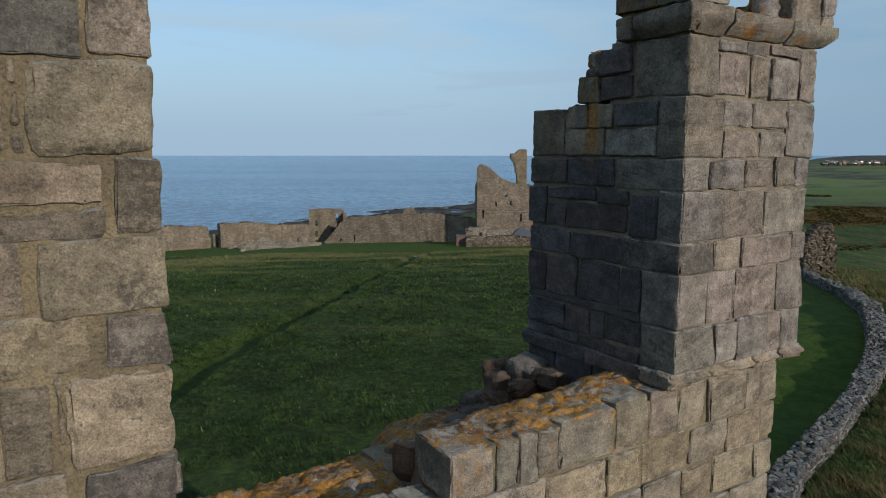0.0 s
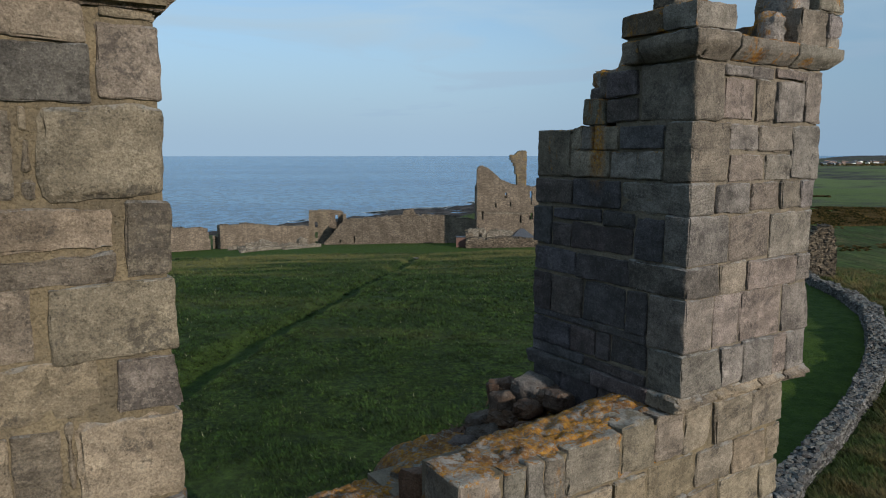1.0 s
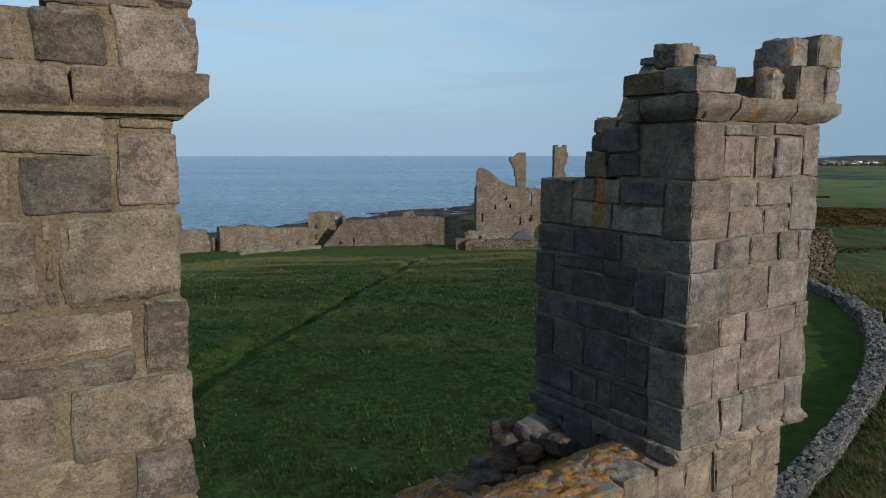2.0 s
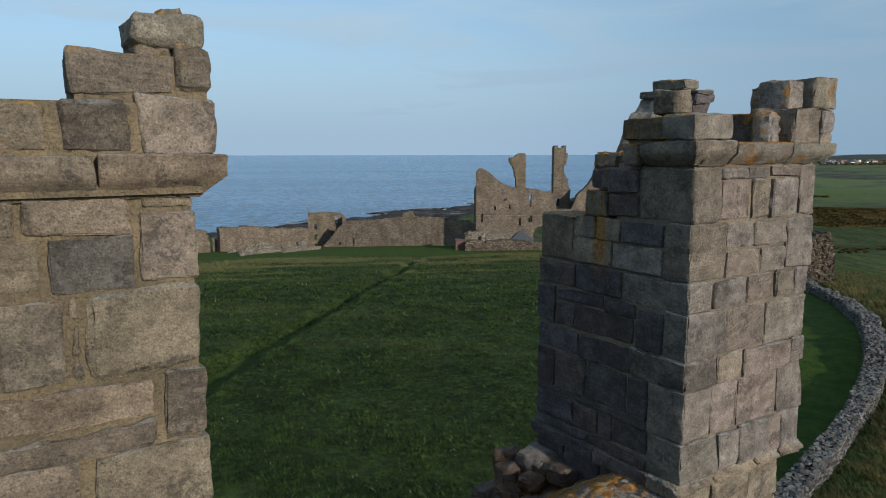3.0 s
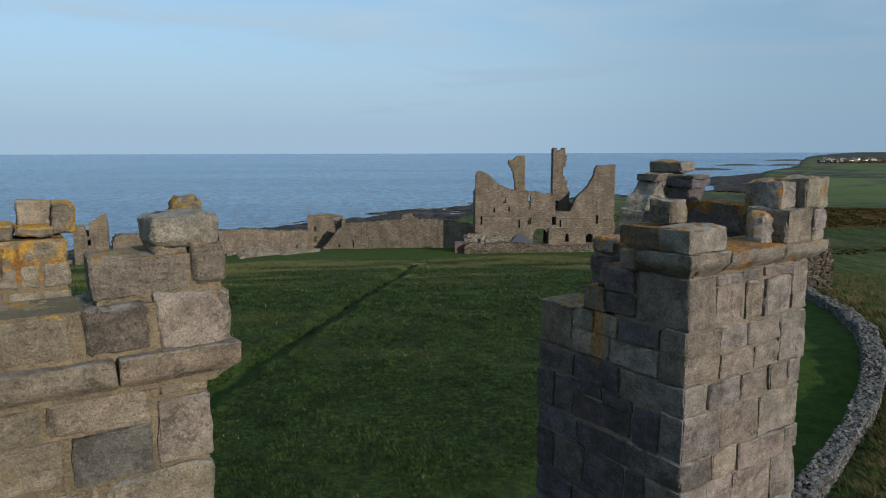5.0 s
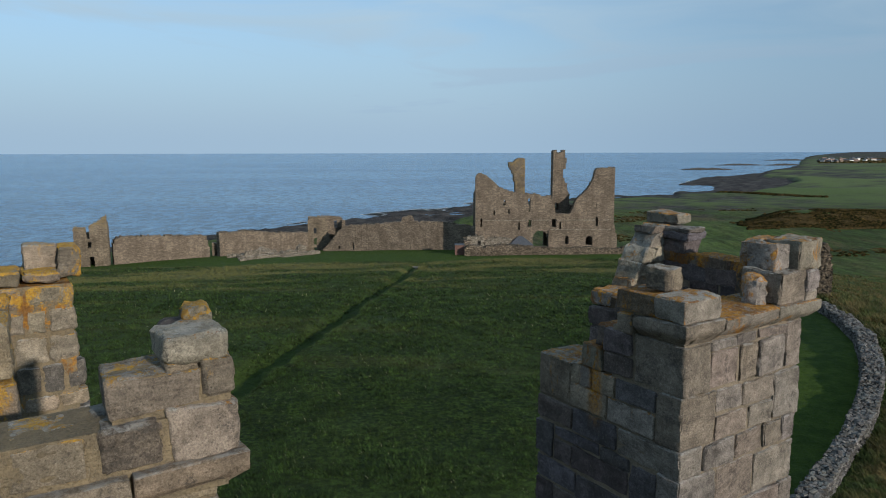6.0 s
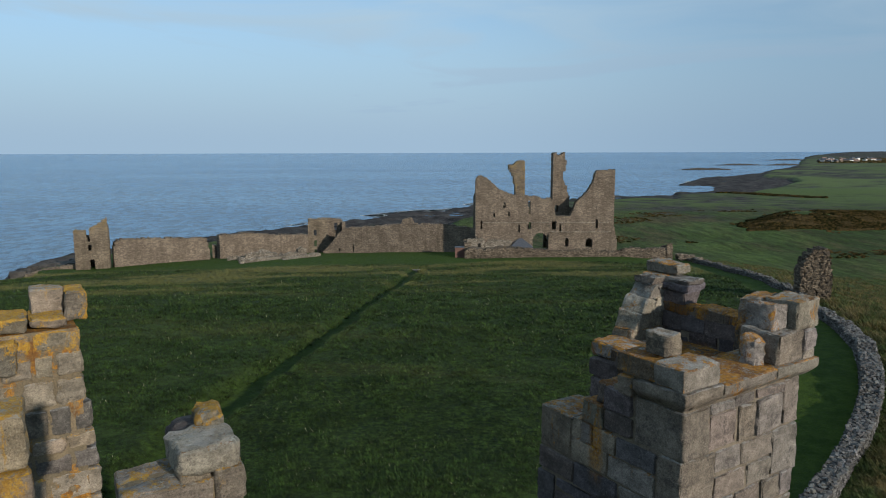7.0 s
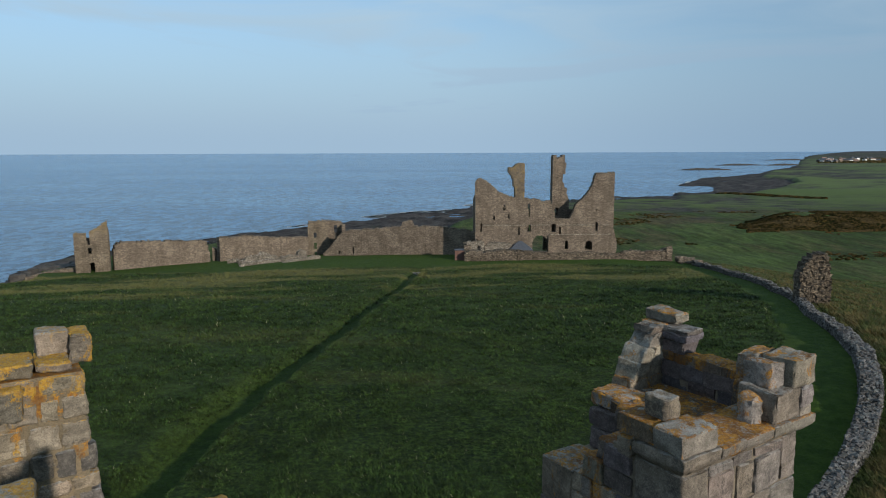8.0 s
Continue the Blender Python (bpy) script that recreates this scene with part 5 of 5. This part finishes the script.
store = new("timber_store")
tagged(store, "small rust-red boarded store shed beside the gatehouse", "shed")
store.location = (3.0, 152, ground_z(4, 153))
for i in range(7):
    bm = bmesh.new()
    bm_box(bm, i * 0.3, i * 0.3 + 0.28, 0, 0.05, -0.3, 2.3)
    part("board", bm, RUST, store)
bm = bmesh.new()
bm_box(bm, 0.0, 2.1, 0.06, 2.0, -0.3, 2.25)
part("body", bm, RUST, store)
bm = bmesh.new()
bm_box(bm, -0.1, 2.2, -0.12, 2.1, 2.31, 2.42)
part("roof", bm, SLATE, store)


def curtain(name, label, a, b, base_a, base_b, top, thick=1.8, seed=1, openings=(), mat=RUBBLE, cell=0.28):
    """A stretch of curtain wall from a to b; the base follows the ground."""
    a, b = Vector(a), Vector(b)
    length = (b - a).length
    d = (b - a) / length
    n = Vector((-d.y, d.x))
    low = min(base_a, base_b) - 0.8
    ob = part(name, ruin_mesh(length, 0, lambda s: top(s) - low, [(s0, s1, z0 - low, z1 - low, r) for s0, s1, z0, z1, r in openings], thick, cell, seed), mat)
    ob.matrix_basis = pose(a.x, a.y, low, 0, 0, math.degrees(math.atan2(d.y, d.x)))
    return tagged(ob, label, "wall")


curtain("curtain_wall", "long ruined curtain wall of brown coursed stone", (-73.5, 153), (-56.0, 165), -4.9, -5.0, line([(0, -0.5), (0.6, 0.9), (2, 1.3), (12, 0.8), (19, 0.2), (20.6, 0.0), (21.2, -3.5)]), seed=31)
curtain("curtain_wall", "long ruined curtain wall of brown coursed stone", (-53.9, 166), (-35.2, 181), -5.2, -6.0, line([(0, 0.6), (8, 0.5), (14, -0.4), (24, -1.2)]), seed=32)
curtain("curtain_wall", "ruined curtain wall with an arrow slit and uneven top", (-30.8, 178), (1.2, 169), -5.7, -3.2, line([(0, -5.2), (2, -3.2), (4.5, -0.3), (6, 1.1), (14, 1.7), (21.4, 2.5), (22.0, 3.8), (23.8, 4.0), (24.6, 2.5), (33.4, 2.7)]), seed=33, openings=[(8.1, 8.7, -5.0, -3.0, 0), (4.3, 4.8, -5.2, -4.2, 0)])
curtain("curtain_wall", "shaded return of the curtain wall beside the gatehouse", (1.2, 169), (8.6, 163), -3.3, -3.0, line([(0, 2.6), (5, 2.2), (9.5, 1.9)]), seed=34)
curtain("curtain_wall", "low broken wall running down to the cliff", (-92, 150), (-79.6, 151), -6.2, -5.0, line([(0, -6.0), (6, -4.6), (13, -3.9)]), seed=35)

sq = new("sea_tower")
tagged(sq, "square ruined tower with lichened jagged top by the sea", "tower")
sq.matrix_world = pose(-79.9, 148.6, -6.0, 0, 0, 16.0)
ruin("front_wall", RUBBLE_LICHEN, sq, (0, 0), 8, 6.7, 0, line([(0, 10.0), (2.4, 9.9), (2.5, 8.2), (3.0, 8.2), (3.05, 10.2), (4.5, 10.8), (6.2, 12.2), (6.6, 12.4), (6.7, 12.2)]), [(2.6, 3.1, 7.3, 9.0, 0), (2.75, 3.3, 5.2, 6.6, 0), (2.85, 3.9, 0.8, 3.4, 1)], 1.0, 0.22, 41)
ruin("side_wall", RUBBLE_LICHEN, sq, (1.0, 1.2), 98, 5.5, 0, line([(0, 9.6), (5.5, 8)]), [], 0.9, 0.3, 42)
ruin("side_wall", RUBBLE_LICHEN, sq, (6.65, 1.9), 98, 5.5, 0, line([(0, 11), (5.5, 9)]), [], 0.9, 0.3, 43)
ruin("rear_wall", RUBBLE, sq, (0.2, 6.0), 8, 5.6, 0, line([(0, 8), (5.6, 8.5)]), [], 0.9, 0.3, 44)

mid = new("wall_tower")
tagged(mid, "small ruined wall tower with broken front and window", "tower")
mid.matrix_world = pose(-35.6, 182.6, -7.2, 0, 0, 8.0)
ruin("front_wall", RUBBLE_LICHEN, mid, (0, 0), 0, 5.6, 0, line([(0, 9.0), (0.8, 9.9), (3.0, 10.1), (5.0, 9.8), (5.6, 4)]), [(1.6, 2.2, 5.4, 7.0, 0), (1.6, 2.2, 2.6, 4.2, 0), (1.6, 2.3, 0.8, 1.8, 0)], 1.0, 0.25, 45)
ruin("rear_wall", RUBBLE, mid, (3.5, 3.6), 0, 6.4, 0, line([(0, 9.9), (5.4, 9.6), (6.4, 7)]), [(3.4, 4.1, 6.4, 8.6, 0)], 1.0, 0.25, 46)
ruin("side_wall", RUBBLE, mid, (1.0, 1.0), 90, 3.0, 0, line([(0, 9.8), (3, 9.6)]), [], 0.9, 0.3, 47)
ruin("side_wall", RUBBLE, mid, (9.9, 0.6), 90, 3.4, 0, line([(0, 8.2), (3.4, 8.8)]), [], 0.9, 0.3, 48)

curtain("curtain_wall", "dark broken return of the curtain wall in a gap", (-56.6, 168.5), (-53.0, 169.5), -5.2, -5.3, line([(0, -2.2), (1.5, -2.6), (2.5, -2.0), (3.8, -1.6)]), seed=36)

# crags under the sea tower
crag = new("sea_crag")
tagged(crag, "dark angular sea crag below the ruined tower", "rock")
crag.location = (-97.0, 166.0, -12.0)
rk = random.Random(8)
for _ in range(34):
    u = rk.random()
    dx, dy = -2.0 + 11.0 * u + rk.uniform(-1.0, 1.0), rk.uniform(-7.0, 6.0) - 8.0 * (1 - u)
    h = rk.uniform(2.0, 4.0) + 5.5 * float(smooth(0.0, 0.4, u)) * rk.uniform(0.6, 1.0)
    ob = part("boulder", rock_mesh(rk.uniform(3.0, 6.5), rk.uniform(3.0, 5.5), h, rk.randrange(9999), 26), ROCK, crag)
    ob.matrix_basis = pose(dx, dy, h * 0.40, rk.uniform(-9, 9), rk.uniform(-9, 9), rk.uniform(-60, 60))

# low foundations in the grass
for k_, (x0, y0, x1, y1, h, sd) in enumerate(((-45.5, 158, -38.5, 160, 1.5, 51), (-46.5, 157.0, -42.5, 164, 0.8, 52), (-38.5, 160, -33.0, 166, 1.2, 53), (-44.5, 151, -36.5, 160, 0.75, 54), (-36.0, 156, -29.5, 166, 0.7, 55), (-50, 159, -45, 161, 0.6, 56), (-42.5, 158.5, -41.0, 163, 2.1, 57), (-34.5, 164, -32.8, 166, 2.2, 58))):
    a, b = Vector((x0, y0)), Vector((x1, y1))
    L = (b - a).length
    za = min(ground_z(x0, y0), ground_z(x1, y1)) - 0.5
    ob = part("foundation_wall", ruin_mesh(L, 0, line([(0, 0.75 + h * 0.8), (L * 0.4, 0.75 + h), (L, 0.75 + h * 0.7)]), [], 0.9, 0.25, sd, jitter=0.42, relief=0.12), RUBBLE_PALE)
    ob.matrix_basis = pose(x0, y0, za, 0, 0, math.degrees(math.atan2(y1 - y0, x1 - x0)))
    tagged(ob, "low grey foundation wall in the grass", "wall")

# flat stones lying where the path ends
slab = new("stone_slabs")
tagged(slab, "few flat grey stones lying in the grass", "stones")
slab.location = (-4.6, 134.5, ground_z(-4.6, 134.5))
for i, (dx, dy, w, d, h, a) in enumerate(((-1.0, 0, 1.3, 0.9, 0.35, 10), (0.2, 0.3, 1.4, 1.0, 0.42, -15), (1.2, 0.1, 1.0, 0.8, 0.3, 30), (-0.2, -0.7, 0.8, 0.6, 0.25, 50))):
    ob = part("slab", rock_mesh(w, d, h, 400 + i), RUBBLE_PALE, slab)
    ob.matrix_basis = pose(dx, dy, 0.08, 4, -3, a)

heap = new("fallen_masonry")
tagged(heap, "tumbled grey masonry blocks at the end of the boundary wall", "rubble")
heap.location = (52.6, 142.5, ground_z(52.6, 142.5))
rh = random.Random(31)
for dx, dy, w, d, h in ((-1.2, 3.2, 2.6, 1.8, 1.5), (0.4, 2.6, 2.2, 1.8, 1.3), (1.6, 1.4, 1.6, 1.4, 0.9), (0.9, -0.6, 2.4, 1.5, 1.3), (0.0, -2.2, 2.0, 1.4, 1.0), (0.3, -4.4, 1.6, 1.1, 0.9), (-1.9, 1.6, 1.1, 0.9, 0.6), (-0.6, 0.4, 1.2, 0.9, 0.7)):
    ob = part("block", rock_mesh(w, d, h, rh.randrange(9999)), RUBBLE_COARSE, heap)
    ob.matrix_basis = pose(dx, dy, h * 0.36, rh.uniform(-8, 8), rh.uniform(-8, 8), rh.uniform(-40, 40))

# lone pillar of rubble on the boundary wall
pillar = part("wall_stump", ruin_mesh(3.4, 0, line([(0, 3.9), (0.25, 4.9), (0.6, 5.6), (1.2, 6.2), (1.9, 6.55), (2.7, 6.6), (3.0, 6.1), (3.4, 3.4)]), [], 2.0, 0.2, 61, jitter=0.48, relief=0.14), RUBBLE_STUMP)
pillar.matrix_basis = pose(40.9, 77.2, 3.4, 0, 0, -8)
tagged(pillar, "tall leaning stump of rough rubble masonry", "ruin")


# ---- boundary wall of dry stone ----
def wall_point(y):
    return float(np.interp(y, WALL_Y, WALL_X)), y


def along(step):
    y, pts = 12.0, []
    while y < 141:
        x, _ = wall_point(y)
        x2, _ = wall_point(y + 0.5)
        d = Vector((x2 - x, 0.5)).normalized()
        pts.append((x, y, d))
        y += step * d.y
    return pts


def wall_width(y):
    return float(np.interp(y, [12, 33, 35, 36.2, 45, 51, 57, 62, 70, 141], [0.85, 0.8, 0.8, 1.0, 1.15, 1.15, 1.05, 0.95, 0.8, 0.7]))


def wall_height(y):
    return float(np.interp(y, [12, 30, 50, 70, 100, 141], [0.85, 0.85, 0.85, 0.75, 0.75, 0.9])) + 0.1 * math.sin(y * 0.9) + 0.06 * math.sin(y * 2.3)


boundary = new("drystone_wall")
tagged(boundary, "curving grey drystone boundary wall, low and tumbled", "wall")
verts, faces = [], []
pts = along(0.6)
for (x, y, d) in pts:
    n = Vector((-d.y, d.x))
    w, h = wall_width(y) * 0.5 - 0.1, wall_height(y) - 0.08
    for side, up in ((1.08, 0), (0.92, 1), (-0.92, 1), (-1.08, 0)):
        px, py = x + n.x * w * side, y + n.y * w * side
        g = ground_z(px, py)
        top_z = ground_z(x, y) + h
        verts.append((px, py, top_z if up else min(g, top_z - 0.3) - 0.4))
for i in range(len(pts) - 1):
    for j in range(3):
        a = i * 4 + j
        faces.append((a, a + 1, a + 5, a + 4))
part("wall_heart", from_arrays("wall_heart", verts, faces), EARTH, boundary, "dark earth and rubble filling")

kinds = [block_mesh(0.30, 0.21, 0.11, 900 + i, 0.02, 0.035, 1) for i in range(6)]
rw = random.Random(77)
sv, sf, singles = [], [], []
base_shapes = [([v.co.copy() for v in me.vertices], [tuple(p.vertices) for p in me.polygons]) for me in kinds]
y = 12.0
while y < 140.5:
    x, _ = wall_point(y)
    x2, _ = wall_point(y + 0.5)
    d = Vector((x2 - x, 0.5)).normalized()
    n = Vector((-d.y, d.x))
    w, h = wall_width(y) * 0.5, wall_height(y)
    gz0 = ground_z(x, y)
    far = y > 75
    spots = []
    s = -w
    while s < w:
        spots.append((s, h - 0.04 + rw.uniform(-0.05, 0.06)))
        s += rw.uniform(0.16, 0.24) * (1.5 if far else 1)
    for side in (1, -1):
        k_ = 0.1
        while k_ < h - 0.05:
            spots.append((side * w * (1.03 - 0.1 * k_ / h), k_))
            k_ += rw.uniform(0.14, 0.2) * (1.5 if far else 1)
    for s, up in spots:
        px, py = x + n.x * s, y + n.y * s
        zz = gz0 + up
        if up < h - 0.2:
            zz = min(zz, gz0 + h)
        m = pose(px, py, zz, rw.uniform(-14, 14), rw.uniform(-14, 14), math.degrees(math.atan2(d.y, d.x)) + rw.uniform(-28, 28)) @ Matrix.Diagonal((rw.uniform(0.7, 1.3), rw.uniform(0.8, 1.3), rw.uniform(0.7, 1.4), 1))
        kind = rw.randrange(6)
        if 27.5 < y < 33 and len(singles) < 300:
            singles.append((kind, m))
        else:
            vs_, fs_ = base_shapes[kind]
            o = len(sv)
            sv.extend((m @ v)[:] for v in vs_)
            sf.extend(tuple(o + i for i in f) for f in fs_)
    y += rw.uniform(0.20, 0.27) * d.y * (1.5 if far else 1)
tagged(part("wall_stones", from_arrays("wall_stones", sv, sf), DRY_STONE, boundary), kind="stuff")

# ---- gorse and bracken on the moor ----
rg = np.random.RandomState(9)
gv, gf = [], []
ball = [(math.cos(a) * math.cos(e), math.sin(a) * math.cos(e), math.sin(e)) for e in (-0.2, 0.45, 0.95) for a in np.linspace(0, 2 * math.pi, 7)[:-1]] + [(0, 0, 1)]
bf = [(r * 6 + i, r * 6 + (i + 1) % 6, (r + 1) * 6 + (i + 1) % 6, (r + 1) * 6 + i) for r in range(2) for i in range(6)] + [(12 + i, 12 + (i + 1) % 6, 18) for i in range(6)]
places = []
for _ in range(21000):                     # the bank
    yb = rg.uniform(238, 282)
    tb = rg.uniform(0.435, 0.80)
    if value_noise(tb * yb, yb, 16.0, 19) + 0.6 * value_noise(tb * yb, yb, 5.0, 20) > -0.25 + 3.0 * max(0.0, 0.47 - tb) * 10:
        places.append((tb * yb, yb, rg.uniform(0.3, 0.85)))
for _ in range(9000):                      # scattered patches
    yb = rg.uniform(170, 340)
    tb = rg.uniform(0.25, 0.75)
    if value_noise(tb * yb, yb, 24.0, 23) + 0.5 * value_noise(tb * yb, yb, 7.0, 24) > 0.55:
        places.append((tb * yb, yb, rg.uniform(0.2, 0.6)))
for _ in range(2600):                      # hedge lines and far thickets
    u = rg.rand()
    yb = 470 - 60 * u + rg.normal(0, 1.2)
    tb = 0.40 + 0.16 * u
    places.append((tb * yb, yb, rg.uniform(0.5, 1.2)))
for _ in range(1600):
    yb = rg.uniform(1350, 1900)
    tb = rg.uniform(0.545, 0.66)
    if value_noise(tb * yb, yb, 90.0, 25) > 0.15:
        places.append((tb * yb, yb, rg.uniform(1.2, 2.6)))
zs_ = land(np.array([p[0] for p in places]), np.array([p[1] for p in places]))[0]
for (x, y, r), z in zip(places, zs_):
    o = len(gv)
    for bx, by, bz in ball:
        j = rg.uniform(0.55, 1.35)
        gv.append((x + bx * r * j * 1.3, y + by * r * j, z - 0.1 + bz * r * j * 0.9))
    gf.extend(tuple(o + i for i in f) for f in bf)
tagged(part("gorse_scrub", from_arrays("gorse_scrub", gv, gf, True), GORSE), "dark gorse and bracken scrub on the moor", "scrub", kind="stuff")

# rocks standing out of the bay
for x, y, w, d, sd in ((398, 1040, 44, 12, 1), (562, 1305, 48, 14, 2), (640, 1290, 40, 8, 3), (900, 1790, 70, 16, 4)):
    rr = np.random.RandomState(sd)
    nv, nf = [], []
    nx, ny = 26, 8
    for j in range(ny + 1):
        for i in range(nx + 1):
            u, v_ = i / nx * 2 - 1, j / ny * 2 - 1
            hgt = max(-1.0, 3.8 * (1 - u * u) * (1 - v_ * v_) + rr.uniform(-0.8, 0.8) - 0.7)
            nv.append((u * w, v_ * d, hgt))
    for j in range(ny):
        for i in range(nx):
            a = j * (nx + 1) + i
            nf.append((a, a + 1, a + nx + 2, a + nx + 1))
    ob = part("sea_rock", from_arrays("sea_rock", nv, nf), ROCK)
    ob.location = (x, y, SEA_Z)
    tagged(ob, "low dark rock spit in the bay", "rock")

# surf along the rocks
FOAM = plain("foam", (0.55, 0.58, 0.60), (0.75, 0.77, 0.78), 0.4, 0.6, 0.0, 0.02)
rf = np.random.RandomState(12)
tbs = rf.uniform(-0.26, 0.36, 9000)
ys = coast_depth(tbs) + rf.uniform(-6, 16, 9000)
zs_ = land(tbs * ys, ys)[0]
fv, ff = [], []
for tb, y, z in zip(tbs, ys, zs_):
    if z > SEA_Z - 0.2 or z < SEA_Z - 2.6 or value_noise(tb * y, y, 22.0, 27) < 0.05:
        continue
    l, w, a = rf.uniform(0.6, 2.6), rf.uniform(0.2, 0.7), rf.uniform(-0.4, 0.4)
    o = len(fv)
    for i in range(6):
        u = i * math.pi / 3
        du, dv = l * math.cos(u) * rf.uniform(0.7, 1.2), w * math.sin(u) * rf.uniform(0.7, 1.2)
        fv.append((tb * y + du * math.cos(a) - dv * math.sin(a), y + du * math.sin(a) + dv * math.cos(a), SEA_Z + 0.04))
    ff.append(tuple(range(o, o + 6)))
tagged(part("surf", from_arrays("surf", fv, ff), FOAM), "white flecks of surf along the rocky shore", "surf", kind="stuff")

# far village
rv = random.Random(4)
for i in range(34):
    yv = rv.uniform(1380, 1750)
    xv = yv * rv.uniform(0.545, 0.632)
    zv = ground_z(xv, yv)
    house = new("house")
    house.matrix_world = pose(xv, yv, zv, 0, 0, rv.uniform(-40, 40))
    tagged(house, "small pale village house with pitched roof", "house", "village houses")
    L, W, H = rv.uniform(6, 11), rv.uniform(5, 6.5), rv.uniform(3, 4.2)
    bm = bmesh.new()
    bm_box(bm, -L / 2, L / 2, -W / 2, W / 2, -2, H)
    part("walls", bm, WHITEWASH if rv.random() < 0.6 else RUBBLE, house)
    bm = bmesh.new()
    e = [bm.verts.new(p) for p in ((-L / 2 - 0.4, -W / 2 - 0.4, H), (L / 2 + 0.4, -W / 2 - 0.4, H), (L / 2 + 0.4, W / 2 + 0.4, H), (-L / 2 - 0.4, W / 2 + 0.4, H), (-L / 2 - 0.4, 0, H + 2.6), (L / 2 + 0.4, 0, H + 2.6))]
    for f in ((0, 1, 5, 4), (2, 3, 4, 5), (1, 2, 5), (3, 0, 4), (3, 2, 1, 0)):
        bm.faces.new([e[i] for i in f])
    part("roof", bm, TILES if rv.random() < 0.4 else SLATE, house)

# ---- meadow grass ----
def build_grass():
    """Tufts of blades that spread from their root, thinner with the distance."""
    r = np.random.RandomState(3)
    n, blades = 150000, 8
    y = 17 * np.exp(r.uniform(0, 1, n) ** 1.25 * math.log(150 / 17.0))
    x = r.uniform(-0.72, 0.72, n) * y
    ye = r.uniform(24, 132, 7000)
    xe = np.interp(ye, PATH_Y, PATH_X) + r.uniform(1.0, 1.7, 7000) - 0.25 * value_noise(np.interp(ye, PATH_Y, PATH_X) + 1, ye, 2.3, 8)
    x, y = np.append(x, xe), np.append(y, ye)
    z, mown, moor, rock = land(x, y)
    out = x - np.interp(y, WALL_Y, WALL_X)
    clump = value_noise(x, y, 1.3, 31) + 0.6 * value_noise(x, y, 4.0, 32)
    keep = (mown < 0.4) & (rock < 0.3) & (np.abs(out) > 0.9) & (r.uniform(-1, 1, len(x)) < 0.9 * clump + 0.75)
    x, y, z, clump, moor = x[keep], y[keep], z[keep], clump[keep], moor[keep]
    n = len(x)
    size = np.clip(y / 40.0, 0.8, 2.2)
    tall = r.uniform(0.7, 1.3, n) * (1 + 0.45 * clump) * np.clip(y / 60.0, 0.62, 1.25) * (1 + 1.5 * moor * (y < 75))
    verts = np.zeros((n, blades, 3, 3), np.float32)
    for b in range(blades):
        ang = r.uniform(0, 2 * np.pi, n)
        cx, cy = np.cos(ang), np.sin(ang)
        root = r.uniform(0.02, 0.13, n) * size
        h = r.uniform(0.09, 0.25, n) * tall
        lean = r.uniform(0.3, 1.5, n)
        wd = r.uniform(0.018, 0.042, n) * size
        for k_, (sx, up) in enumerate(((-1, 0), (1, 0), (0, 1))):
            verts[:, b, k_, 0] = x + cx * (root + lean * h * up) - cy * wd * sx - 0.25 * h * up
            verts[:, b, k_, 1] = y + cy * (root + lean * h * up) + cx * wd * sx + 0.25 * h * up
            verts[:, b, k_, 2] = z - 0.05 + h * up
    v = verts.reshape(-1, 3)
    nf = len(v) // 3
    me = bpy.data.meshes.new("grass")
    me.vertices.add(len(v))
    me.vertices.foreach_set("co", v.ravel())
    me.loops.add(nf * 3)
    me.loops.foreach_set("vertex_index", np.arange(nf * 3))
    me.polygons.add(nf)
    me.polygons.foreach_set("loop_start", np.arange(0, nf * 3, 3))
    me.update(calc_edges=True)
    moor3 = np.repeat(moor, blades * 3).astype(np.float32)
    attr = me.color_attributes.new("cover", "FLOAT_COLOR", "POINT")
    attr.data.foreach_set("color", np.stack([moor3 * 0, moor3, moor3 * 0, moor3 * 0 + 1], -1).ravel())
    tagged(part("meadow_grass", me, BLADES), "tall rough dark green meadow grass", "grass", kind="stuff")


build_grass()

# single stones of the boundary wall
for me in kinds:
    me.materials.append(DRY_STONE)
for kind, m in singles:
    ob = new("stone", kinds[kind])
    ob.parent = boundary
    ob.matrix_basis = m
